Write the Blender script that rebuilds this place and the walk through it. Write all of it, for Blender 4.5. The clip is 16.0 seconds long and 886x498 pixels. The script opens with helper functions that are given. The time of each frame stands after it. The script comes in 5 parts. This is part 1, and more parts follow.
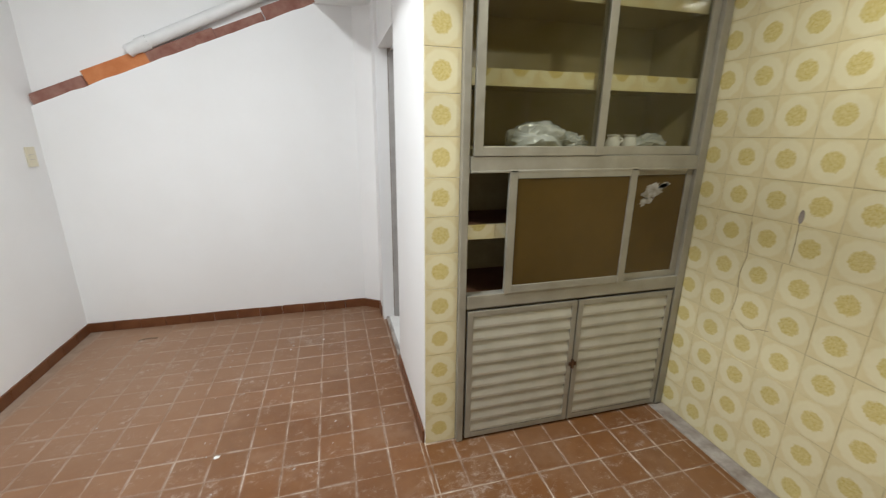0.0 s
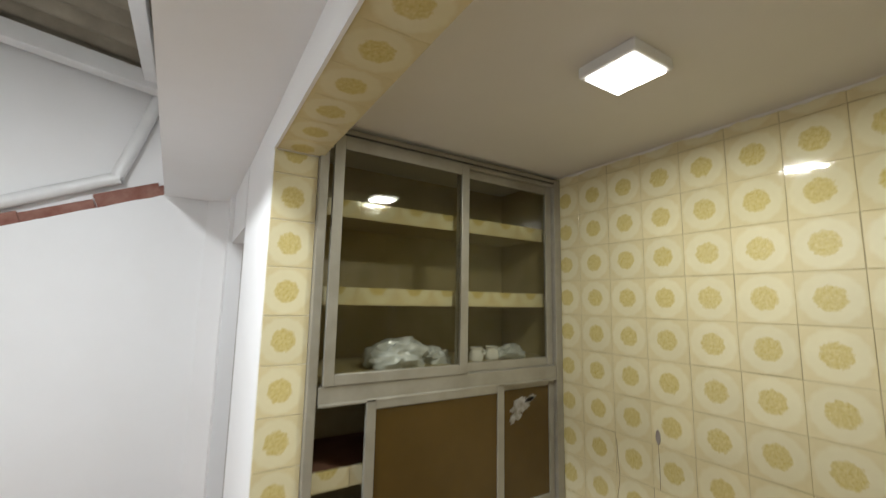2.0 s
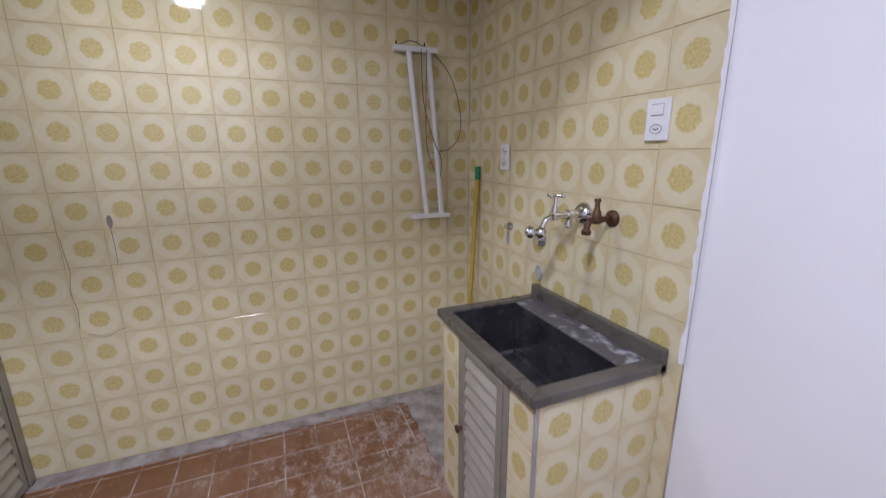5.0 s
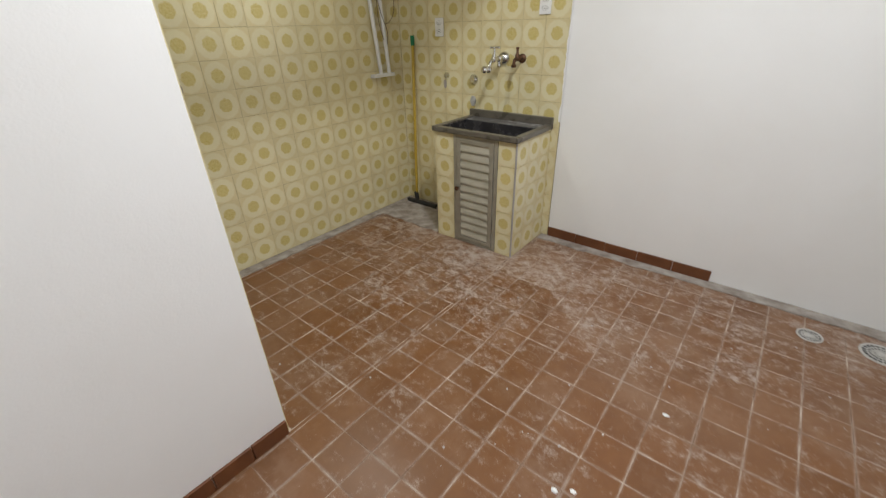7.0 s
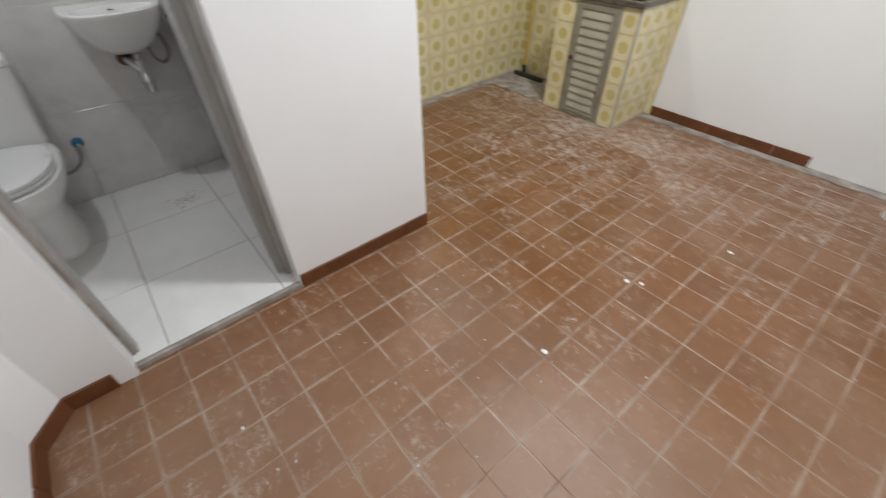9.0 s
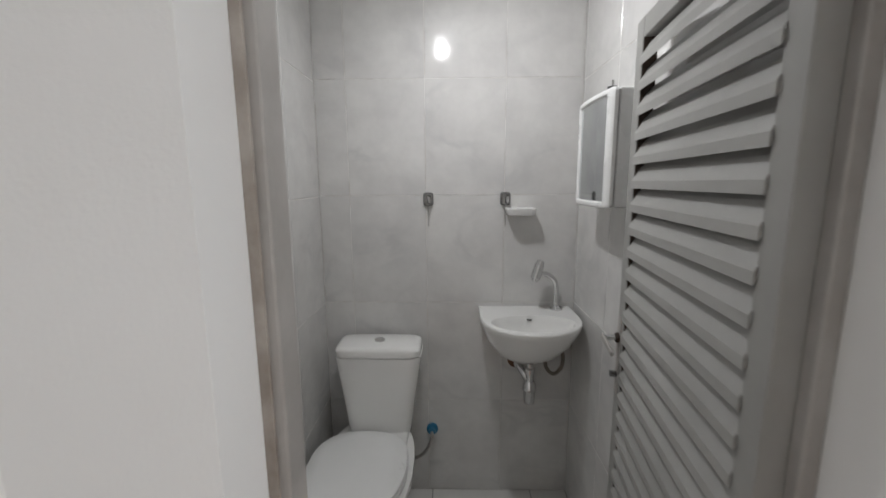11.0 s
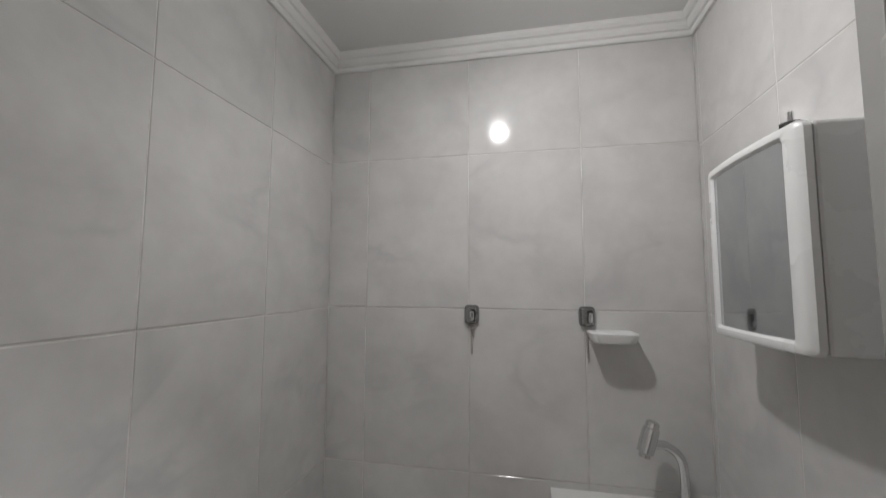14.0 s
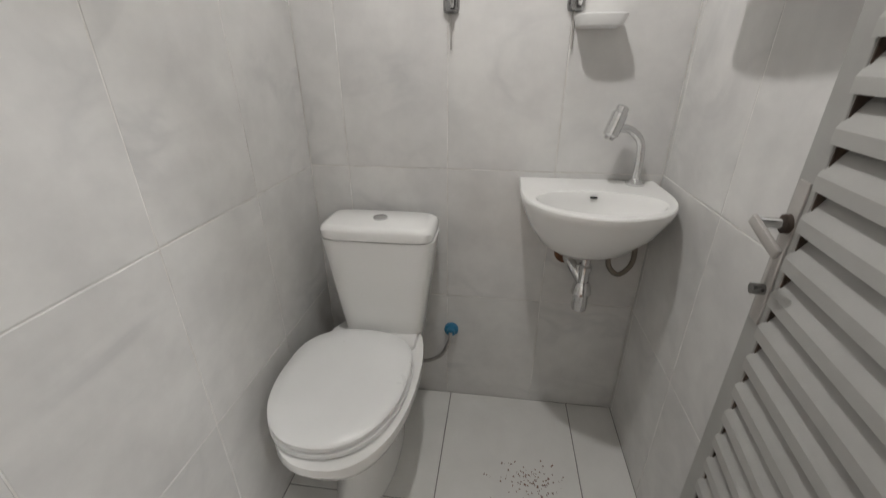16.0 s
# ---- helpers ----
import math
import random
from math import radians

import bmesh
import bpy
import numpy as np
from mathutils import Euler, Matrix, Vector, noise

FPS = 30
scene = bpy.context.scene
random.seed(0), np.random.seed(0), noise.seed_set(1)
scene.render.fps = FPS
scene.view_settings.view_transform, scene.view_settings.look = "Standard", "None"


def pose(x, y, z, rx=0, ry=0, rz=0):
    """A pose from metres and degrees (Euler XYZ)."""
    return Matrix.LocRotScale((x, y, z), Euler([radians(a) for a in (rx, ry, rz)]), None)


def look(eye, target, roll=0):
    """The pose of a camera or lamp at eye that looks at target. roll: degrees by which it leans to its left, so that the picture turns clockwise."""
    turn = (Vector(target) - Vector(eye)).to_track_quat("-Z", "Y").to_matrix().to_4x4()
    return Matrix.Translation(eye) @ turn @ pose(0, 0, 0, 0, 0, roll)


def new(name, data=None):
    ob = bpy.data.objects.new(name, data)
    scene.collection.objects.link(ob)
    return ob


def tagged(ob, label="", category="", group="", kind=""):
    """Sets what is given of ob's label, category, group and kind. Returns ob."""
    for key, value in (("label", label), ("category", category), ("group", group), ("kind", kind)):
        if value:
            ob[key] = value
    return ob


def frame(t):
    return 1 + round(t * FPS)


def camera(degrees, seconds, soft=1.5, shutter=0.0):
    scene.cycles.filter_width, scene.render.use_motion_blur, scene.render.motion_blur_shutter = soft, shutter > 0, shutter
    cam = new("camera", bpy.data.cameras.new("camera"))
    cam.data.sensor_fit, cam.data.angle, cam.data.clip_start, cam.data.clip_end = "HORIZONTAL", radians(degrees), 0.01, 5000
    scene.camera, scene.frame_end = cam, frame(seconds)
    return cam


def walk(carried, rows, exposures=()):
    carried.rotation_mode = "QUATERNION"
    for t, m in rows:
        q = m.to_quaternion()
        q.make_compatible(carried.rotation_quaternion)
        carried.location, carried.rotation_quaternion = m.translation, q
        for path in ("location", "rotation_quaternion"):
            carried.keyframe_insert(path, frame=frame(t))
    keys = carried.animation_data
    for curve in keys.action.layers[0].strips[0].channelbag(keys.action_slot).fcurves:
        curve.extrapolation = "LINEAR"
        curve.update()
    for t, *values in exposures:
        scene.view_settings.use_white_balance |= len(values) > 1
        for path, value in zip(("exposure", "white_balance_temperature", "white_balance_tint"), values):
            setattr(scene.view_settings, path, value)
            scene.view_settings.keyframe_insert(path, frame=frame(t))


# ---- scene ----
cam = camera(95.2, 16.0, soft=1.2, shutter=0.3)
# tuned values: lamps, grids and the clip's exposure
NOOK_WATTS, ROOM_WATTS, BATH_WATTS = 7.7, 52.0, 4.5
NOOK_LAMP = (1.064, 0.680)
ROOM_LAMP = (-0.62, 0.96, 2.78)
BATH_LAMP = (1.150, 2.665)
BTOP_Z = 2.228
TILE_Y, TILE_Z = 1.022, 0.006
FLOOR_X, FLOOR_Y, FLOOR_T, FLOOR_V = 0.354, 1.475, 0.1499, 0.1484
EXPOSURES = [
    (0, 0.10, 6430, 9), (2.0, 0.03, 6380, 9), (2.6, -0.02, 6200, 10), (3.2, 0.18, 5640, 17), (3.5, 0.21, 5400, 22), (3.8, 0.16, 5120, 28), (4.7, -0.12, 5380, 29),
    (6.8, -0.16, 6540, 10), (8.6, 0.04, 6450, 10), (9.4, 0.09, 6400, 10), (10.2, -0.17, 6430, 10), (12.3, -0.44, 6680, 12), (13.0, -0.65, 6680, 12),
    (13.8, -0.72, 6680, 12), (14.6, -0.52, 6700, 12), (15.4, -0.14, 6760, 11), (16, 0.22, 6850, 11),
]
PATH = [
    (0, (0.043, -0.048, 1.382), (0.546, 1.806, 0.824), 0.5),
    (0.5, (0.083, -0.045, 1.407), (0.78, 1.774, 0.955), 0.7),
    (1, (0.128, -0.038, 1.444), (0.947, 1.767, 1.175), 0.6),
    (1.5, (0.165, -0.007, 1.479), (1.093, 1.764, 1.451), 0.8),
    (2, (0.182, 0.108, 1.568), (1.226, 1.794, 1.826), 1.1),
    (2.5, (0.207, 0.184, 1.648), (1.495, 1.618, 2.18), 1.3),
    (3, (0.094, 0.161, 1.642), (1.768, 1.046, 2.283), 0.9),
    (3.5, (-0.002, 0.051, 1.595), (1.91, 0.281, 2.132), -0.0),
    (4, (-0.099, 0.033, 1.453), (1.87, -0.222, 1.687), -0.7),
    (4.5, (-0.223, 0.196, 1.401), (1.685, -0.378, 1.222), -0.4),
    (4.7, (-0.283, 0.237, 1.374), (1.59, -0.389, 1.06), -0.3),
    (6.8, (-0.69, 1.779, 1.355), (0.453, 0.429, 0.422), -0.9),
    (7, (-0.755, 1.864, 1.352), (0.36, 0.516, 0.384), -1.6),
    (7.5, (-0.902, 2.063, 1.365), (0.116, 0.725, 0.282), -1.8),
    (8, (-1.053, 2.213, 1.327), (-0.098, 0.919, 0.138), -1.6),
    (8.5, (-1.109, 2.268, 1.312), (-0.155, 1.099, -0.001), -1.7),
    (9, (-0.966, 2.442, 1.303), (0.19, 1.504, -0.032), -0.9),
    (9.5, (-0.805, 2.557, 1.358), (0.727, 1.995, 0.202), -1.1),
    (10, (-0.498, 2.609, 1.401), (1.27, 2.288, 0.521), -0.5),
    (12.3, (0.405, 2.542, 1.545), (2.364, 2.899, 1.725), 0.4),
    (12.5, (0.442, 2.539, 1.565), (2.393, 2.907, 1.805), 0.4),
    (13, (0.504, 2.535, 1.603), (2.439, 2.915, 1.932), 0.4),
    (13.5, (0.549, 2.532, 1.549), (2.483, 2.925, 1.873), 0.2),
    (14, (0.539, 2.524, 1.478), (2.491, 2.928, 1.648), 0.2),
    (14.5, (0.524, 2.511, 1.417), (2.482, 2.916, 1.345), -0.1),
    (15, (0.518, 2.532, 1.362), (2.455, 2.893, 1.018), -0.0),
    (15.5, (0.507, 2.53, 1.307), (2.383, 2.855, 0.695), -0.2),
    (16, (0.493, 2.537, 1.246), (2.29, 2.786, 0.404), -0.2),
]
walk(cam, [(t, look(eye, target, roll)) for t, eye, target, roll in PATH], EXPOSURES)


# ---- world and lights ----
def make_world():
    w = bpy.data.worlds.new("world")
    w.use_nodes = True
    scene.world = w
    bg = w.node_tree.nodes["Background"]
    bg.inputs[0].default_value = (0.55, 0.62, 0.75, 1)
    bg.inputs[1].default_value = 0.03


def area_lamp(name, x, y, z, size, watts, colour):
    d = bpy.data.lights.new(name, "AREA")
    d.shape, d.size, d.energy, d.color = "SQUARE", size, watts, colour
    ob = new(name, d)
    ob.location = (x, y, z)
    return ob


make_world()
area_lamp("nook_panel_light", NOOK_LAMP[0], NOOK_LAMP[1], 2.128, 0.12, NOOK_WATTS, (0.97, 1.0, 0.94))
area_lamp("room_panel_light", ROOM_LAMP[0], ROOM_LAMP[1], ROOM_LAMP[2], 0.22, ROOM_WATTS, (0.93, 0.97, 1.0))
bath_bulb = bpy.data.lights.new("bath_bulb_light", "AREA")
bath_bulb.shape, bath_bulb.size, bath_bulb.energy, bath_bulb.color = "DISK", 0.05, BATH_WATTS, (0.97, 0.985, 1.0)
new("bath_bulb_light", bath_bulb).matrix_world = pose(BATH_LAMP[0] + 0.015, BATH_LAMP[1] - 0.03, BTOP_Z - 0.085, -22, -17, 0)


# ---- materials ----
class Nodes:
    """A small wrapper to write node materials in few lines."""

    def __init__(self, name):
        self.mat = bpy.data.materials.new(name)
        self.mat.use_nodes = True
        self.tree = self.mat.node_tree
        self.bsdf = self.tree.nodes["Principled BSDF"]
        self.local = self.add("ShaderNodeTexCoord").outputs["Object"]
        self.world = self.add("ShaderNodeNewGeometry").outputs["Position"]

    def add(self, kind, **sets):
        n = self.tree.nodes.new(kind)
        for k, v in sets.items():
            setattr(n, k, v)
        return n

    def put(self, sock, v):
        if isinstance(v, bpy.types.NodeSocket):
            self.tree.links.new(v, sock)
        elif isinstance(v, tuple) and len(v) == 3 and sock.type == "RGBA":
            sock.default_value = (*v, 1)
        else:
            sock.default_value = v

    def noise(self, vec, scale, detail=4, rough=0.55):
        n = self.add("ShaderNodeTexNoise")
        self.put(n.inputs["Vector"], vec)
        n.inputs["Scale"].default_value, n.inputs["Detail"].default_value, n.inputs["Roughness"].default_value = scale, detail, rough
        return n.outputs["Fac"]

    def ramp(self, v, lo, hi, a=0.0, b=1.0):
        n = self.add("ShaderNodeMapRange")
        for i, x in enumerate((v, lo, hi, a, b)):
            self.put(n.inputs[i], x)
        return n.outputs[0]

    def maths(self, op, a, b=0.0):
        n = self.add("ShaderNodeMath", operation=op)
        self.put(n.inputs[0], a), self.put(n.inputs[1], b)
        return n.outputs[0]

    def mix(self, f, a, b):
        n = self.add("ShaderNodeMix", data_type="RGBA")
        self.put(n.inputs[0], f), self.put(n.inputs[6], a), self.put(n.inputs[7], b)
        return n.outputs[2]

    def scaled(self, vec, s):
        n = self.add("ShaderNodeMapping")
        self.put(n.inputs[0], vec)
        n.inputs["Scale"].default_value = s
        return n.outputs[0]

    def parts(self, vec):
        n = self.add("ShaderNodeSeparateXYZ")
        self.put(n.inputs[0], vec)
        return n.outputs

    def chance(self):
        return self.add("ShaderNodeObjectInfo").outputs["Random"]

    def shifted(self, vec, amount):
        n = self.add("ShaderNodeVectorMath", operation="ADD")
        c = self.add("ShaderNodeCombineXYZ")
        r = self.maths("MULTIPLY", self.chance(), amount)
        self.put(c.inputs[0], r), self.put(c.inputs[1], r)
        self.put(n.inputs[0], vec), self.put(n.inputs[1], c.outputs[0])
        return n.outputs[0]

    def bump(self, h, strength, distance=0.002):
        n = self.add("ShaderNodeBump")
        n.inputs["Strength"].default_value, n.inputs["Distance"].default_value = strength, distance
        self.put(n.inputs["Height"], h)
        self.put(self.bsdf.inputs["Normal"], n.outputs[0])

    def done(self, colour, rough, metal=0.0, coat=0.0, spec=None):
        self.put(self.bsdf.inputs["Base Color"], colour)
        self.put(self.bsdf.inputs["Roughness"], rough)
        self.put(self.bsdf.inputs["Metallic"], metal)
        self.put(self.bsdf.inputs["Coat Weight"], coat)
        if spec is not None:
            self.put(self.bsdf.inputs["Specular IOR Level"], spec)
        return self.mat


def mottled(name, a, b, rough, scale=6.0, grain=90.0, bump=0.15, metal=0.0, dist=0.001, coat=0.0):
    """A plain surface with stains at one scale and grain at another."""
    n = Nodes(name)
    big = n.noise(n.world, scale, 5)
    fine = n.noise(n.world, grain, 3)
    f = n.maths("ADD", n.ramp(big, 0.35, 0.68, 0.0, 0.75), n.maths("MULTIPLY", fine, 0.25))
    n.bump(n.maths("ADD", n.maths("MULTIPLY", fine, 0.4), big), bump, dist)
    return n.done(n.mix(f, a, b), n.ramp(big, 0.3, 0.7, rough - 0.06, rough + 0.06), metal, coat)


def flower_tile():
    """Glazed tile: tan corners, a pale round field with a wavy edge and a mottled ochre rosette in the middle."""
    n = Nodes("flower_tile_glaze")
    x, y, z = n.parts(n.local)
    r = n.maths("SQRT", n.maths("ADD", n.maths("MULTIPLY", x, x), n.maths("MULTIPLY", y, y)))
    ang = n.maths("ARCTAN2", y, x)
    wave = n.maths("MULTIPLY", n.maths("SINE", n.maths("MULTIPLY", ang, 12.0)), 0.0012)
    own = n.shifted(n.local, 40.0)
    wob = n.maths("MULTIPLY", n.maths("SUBTRACT", n.noise(own, 90, 5, 0.74), 0.5), 0.027)
    ro = n.maths("ADD", n.maths("ADD", r, wave), n.maths("MULTIPLY", wob, 0.5))
    field = n.ramp(ro, 0.0640, 0.0750, 1.0, 0.0)
    ri = n.maths("ADD", n.maths("ADD", r, wob), n.maths("MULTIPLY", n.maths("SINE", n.maths("MULTIPLY", ang, 7.0)), 0.0011))
    rosette = n.maths("MULTIPLY", n.ramp(ri, 0.0325, 0.0385, 1.0, 0.0), n.ramp(n.noise(own, 150, 4, 0.75), 0.34, 0.52, 0.60, 1.0))
    petals = n.noise(own, 105, 5, 0.72)
    tone = n.ramp(n.chance(), 0, 1, -0.04, 0.04)
    tan = n.mix(n.noise(own, 35), (0.625, 0.53, 0.295), (0.685, 0.60, 0.365))
    cream = n.mix(n.noise(own, 25), (0.685, 0.618, 0.392), (0.73, 0.672, 0.45))
    ochre = n.mix(n.ramp(petals, 0.34, 0.68), (0.50, 0.385, 0.105), (0.665, 0.565, 0.26))
    c = n.mix(rosette, n.mix(field, tan, cream), ochre)
    hs = n.add("ShaderNodeHueSaturation")
    n.put(hs.inputs["Value"], n.maths("ADD", tone, 1.0))
    n.put(hs.inputs["Color"], c)
    grime = n.ramp(n.noise(n.world, 2.2, 6, 0.65), 0.52, 0.78, 0.0, 0.22)
    c = n.mix(grime, hs.outputs[0], (0.46, 0.39, 0.22))
    n.bump(n.maths("ADD", n.noise(n.world, 16, 2), n.maths("MULTIPLY", n.noise(n.world, 70, 2), 0.25)), 0.20, 0.004)
    return n.done(c, n.ramp(n.noise(n.world, 6, 4), 0.3, 0.75, 0.035, 0.12))


def clay_floor():
    n = Nodes("red_clay_tile")
    own = n.shifted(n.local, 30.0)
    c = n.mix(n.noise(own, 18, 5), (0.140, 0.052, 0.0150), (0.202, 0.086, 0.028))
    hs = n.add("ShaderNodeHueSaturation")
    n.put(hs.inputs["Value"], n.ramp(n.chance(), 0, 1, 0.91, 1.09))
    n.put(hs.inputs["Color"], c)
    px, py, pz = n.parts(n.world)
    film = n.maths("ADD", n.ramp(n.noise(n.world, 1.7, 5, 0.6), 0.40, 0.72, 0.0, 0.32), n.ramp(n.maths("SUBTRACT", py, px), 2.0, 3.9, 0.0, 0.74))
    dx, dy = n.maths("MULTIPLY", n.maths("SUBTRACT", px, 0.55), 0.85), n.maths("SUBTRACT", py, 0.30)
    spill = n.ramp(n.maths("SQRT", n.maths("ADD", n.maths("MULTIPLY", dx, dx), n.maths("MULTIPLY", dy, dy))), 0.15, 1.15, 0.062, 0.0)
    spill = n.maths("ADD", spill, n.ramp(py, 0.55, -0.50, 0.0, 0.075))
    patch = n.maths("MULTIPLY", n.maths("SUBTRACT", n.noise(n.world, 2.6, 4, 0.6), 0.5), 0.30)
    smear = n.maths("ADD", n.maths("ADD", n.noise(n.scaled(n.world, (1.0, 1.25, 1.0)), 15.0, 12, 0.86), patch), spill)
    blot = n.ramp(smear, 0.552, 0.685, 0.0, 0.88)
    lx, ly, lz = n.parts(n.local)
    rim = n.ramp(n.maths("MAXIMUM", n.maths("ABSOLUTE", lx), n.maths("ABSOLUTE", ly)), 0.0655, 0.0745)
    rim = n.maths("MULTIPLY", rim, n.ramp(n.noise(n.world, 8.0, 6, 0.75), 0.42, 0.62, 0.0, 0.72))
    scuff = n.ramp(n.noise(n.scaled(n.world, (9.0, 2.0, 1.0)), 3.0, 7, 0.75), 0.62, 0.74, 0.0, 0.30)
    speck = n.ramp(n.noise(n.world, 110.0, 3, 0.6), 0.66, 0.72, 0.0, 0.75)
    c = n.mix(film, hs.outputs[0], (0.31, 0.188, 0.118))
    cloud = n.ramp(n.maths("ADD", n.noise(n.world, 3.6, 7, 0.7), n.maths("MULTIPLY", spill, 1.3)), 0.52, 0.74, 0.0, 0.36)
    c = n.mix(cloud, c, (0.32, 0.212, 0.145))
    c = n.mix(n.maths("MAXIMUM", rim, n.maths("MAXIMUM", blot, scuff)), c, (0.47, 0.39, 0.335))
    c = n.mix(n.maths("MULTIPLY", speck, n.ramp(smear, 0.48, 0.62)), c, (0.64, 0.58, 0.52))
    n.bump(n.noise(n.world, 30, 5, 0.6), 0.25, 0.002)
    return n.done(c, n.ramp(n.maths("ADD", blot, film), 0.1, 0.9, 0.36, 0.64))


def marble_tile(name, a, b, vein, rough):
    n = Nodes(name)
    own = n.shifted(n.local, 25.0)
    w = n.add("ShaderNodeTexNoise")
    n.put(w.inputs["Vector"], n.scaled(own, (1.0, 1.5, 1.0)))
    w.inputs["Scale"].default_value, w.inputs["Detail"].default_value, w.inputs["Distortion"].default_value = 3.0, 4, 0.7
    v = n.maths("ABSOLUTE", n.maths("SUBTRACT", w.outputs["Fac"], 0.5))
    line = n.maths("MULTIPLY", n.ramp(v, 0.0, 0.075, 1.0, 0.0), n.ramp(n.noise(own, 3.0, 2), 0.42, 0.68, 0.0, 0.42))
    c = n.mix(n.ramp(n.noise(own, 5.5, 7, 0.62), 0.32, 0.68), a, b)
    n.bump(n.noise(n.world, 7, 2), 0.06, 0.003)
    return n.done(n.mix(line, c, vein), rough, spec=0.38)


def clear_glass(name, tint):
    n = Nodes(name)
    out = n.tree.nodes["Material Output"]
    g = n.add("ShaderNodeBsdfGlossy")
    g.inputs["Roughness"].default_value = 0.0
    t = n.add("ShaderNodeBsdfTransparent")
    t.inputs["Color"].default_value = (*tint, 1)
    lw = n.add("ShaderNodeLayerWeight")
    lw.inputs["Blend"].default_value = 0.5
    f = n.ramp(n.maths("POWER", lw.outputs["Facing"], 4.0), 0.0, 1.0, 0.035, 0.9)
    m = n.add("ShaderNodeMixShader")
    n.put(m.inputs[0], f), n.put(m.inputs[1], t.outputs[0]), n.put(m.inputs[2], g.outputs[0])
    n.put(out.inputs[0], m.outputs[0])
    return n.mat


def frosted_glass():
    """Thin ribbed lamp glass: mostly clear, a little milky."""
    n = Nodes("ribbed_lamp_glass")
    out = n.tree.nodes["Material Output"]
    t = n.add("ShaderNodeBsdfTransparent")
    t.inputs["Color"].default_value = (0.93, 0.95, 0.95, 1)
    d = n.add("ShaderNodeBsdfTranslucent")
    d.inputs["Color"].default_value = (0.85, 0.88, 0.88, 1)
    g = n.add("ShaderNodeBsdfGlossy")
    g.inputs["Roughness"].default_value = 0.08
    a, b = n.add("ShaderNodeMixShader"), n.add("ShaderNodeMixShader")
    n.put(a.inputs[0], 0.30), n.put(a.inputs[1], t.outputs[0]), n.put(a.inputs[2], d.outputs[0])
    n.put(b.inputs[0], 0.07), n.put(b.inputs[1], a.outputs[0]), n.put(b.inputs[2], g.outputs[0])
    n.put(out.inputs[0], b.outputs[0])
    return n.mat


def stained_ledge():
    n = Nodes("stained_ledge")
    f = n.ramp(n.noise(n.world, 17, 6, 0.6), 0.53, 0.66)
    n.bump(n.noise(n.world, 60, 4), 0.3, 0.002)
    return n.done(n.mix(f, (0.105, 0.100, 0.098), (0.50, 0.49, 0.49)), n.ramp(f, 0, 1, 0.4, 0.85))


def floor_grout():
    n = Nodes("pale_grout")
    px, py, pz = n.parts(n.world)
    dusty = n.ramp(n.maths("SUBTRACT", py, px), 1.3, 3.4, 0.0, 0.80)
    c = n.mix(n.ramp(n.noise(n.world, 9, 5), 0.40, 0.66), (0.20, 0.125, 0.085), (0.55, 0.46, 0.38))
    n.bump(n.noise(n.world, 120, 3), 0.4, 0.001)
    return n.done(n.mix(dusty, c, (0.28, 0.19, 0.13)), 0.85)


def glow(name, colour, strength):
    n = Nodes(name)
    n.put(n.bsdf.inputs["Emission Color"], colour)
    n.bsdf.inputs["Emission Strength"].default_value = strength
    return n.done((0.9, 0.9, 0.9), 0.4)


def wall_paint(name, a, b, stain):
    n = Nodes(name)
    big = n.noise(n.world, 1.6, 5, 0.6)
    fine = n.noise(n.world, 160, 3)
    c = n.mix(n.ramp(big, 0.35, 0.7), a, b)
    c = n.mix(n.ramp(n.noise(n.world, 3.7, 6, 0.7), 0.60, 0.80, 0.0, 0.25), c, stain)
    n.bump(n.maths("ADD", n.maths("MULTIPLY", fine, 0.25), n.noise(n.world, 9, 5, 0.6)), 0.42, 0.0035)
    return n.done(c, 0.62, spec=0.35)


M_WALL = wall_paint("white_wall_paint", (0.82, 0.812, 0.80), (0.85, 0.847, 0.842), (0.80, 0.765, 0.68))
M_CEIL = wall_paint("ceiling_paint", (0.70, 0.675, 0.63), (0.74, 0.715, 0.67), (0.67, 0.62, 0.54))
M_BCEIL = wall_paint("bath_ceiling_paint", (0.80, 0.80, 0.79), (0.84, 0.84, 0.83), (0.75, 0.75, 0.73))
M_FLOWER = flower_tile()
M_CLAY = clay_floor()
M_GROUT = floor_grout()
M_WGROUT = mottled("tan_grout", (0.26, 0.205, 0.11), (0.60, 0.52, 0.33), 0.8, 7, 150)
M_CEMENT = mottled("rough_cement", (0.19, 0.15, 0.125), (0.46, 0.42, 0.38), 0.9, 11, 70, 0.6, dist=0.004)
M_SKIRT = mottled("clay_skirting", (0.115, 0.037, 0.012), (0.17, 0.062, 0.022), 0.42, 14, 90, 0.3)
M_BRICK = mottled("broken_brick", (0.20, 0.072, 0.050), (0.36, 0.20, 0.16), 0.9, 11, 80, 0.8, dist=0.005)
M_BRICK2 = mottled("orange_brick", (0.50, 0.16, 0.05), (0.60, 0.23, 0.09), 0.85, 16, 80, 0.6, dist=0.004)
M_ALU = mottled("dull_aluminium", (0.29, 0.268, 0.215), (0.38, 0.355, 0.295), 0.42, 10, 120, 0.1, metal=0.35)
M_SLAT = mottled("aluminium_slat", (0.41, 0.385, 0.315), (0.51, 0.485, 0.41), 0.38, 9, 120, 0.12, metal=0.25)
M_GREY = mottled("grey_door_paint", (0.29, 0.285, 0.27), (0.35, 0.345, 0.33), 0.42, 7, 90, 0.12)
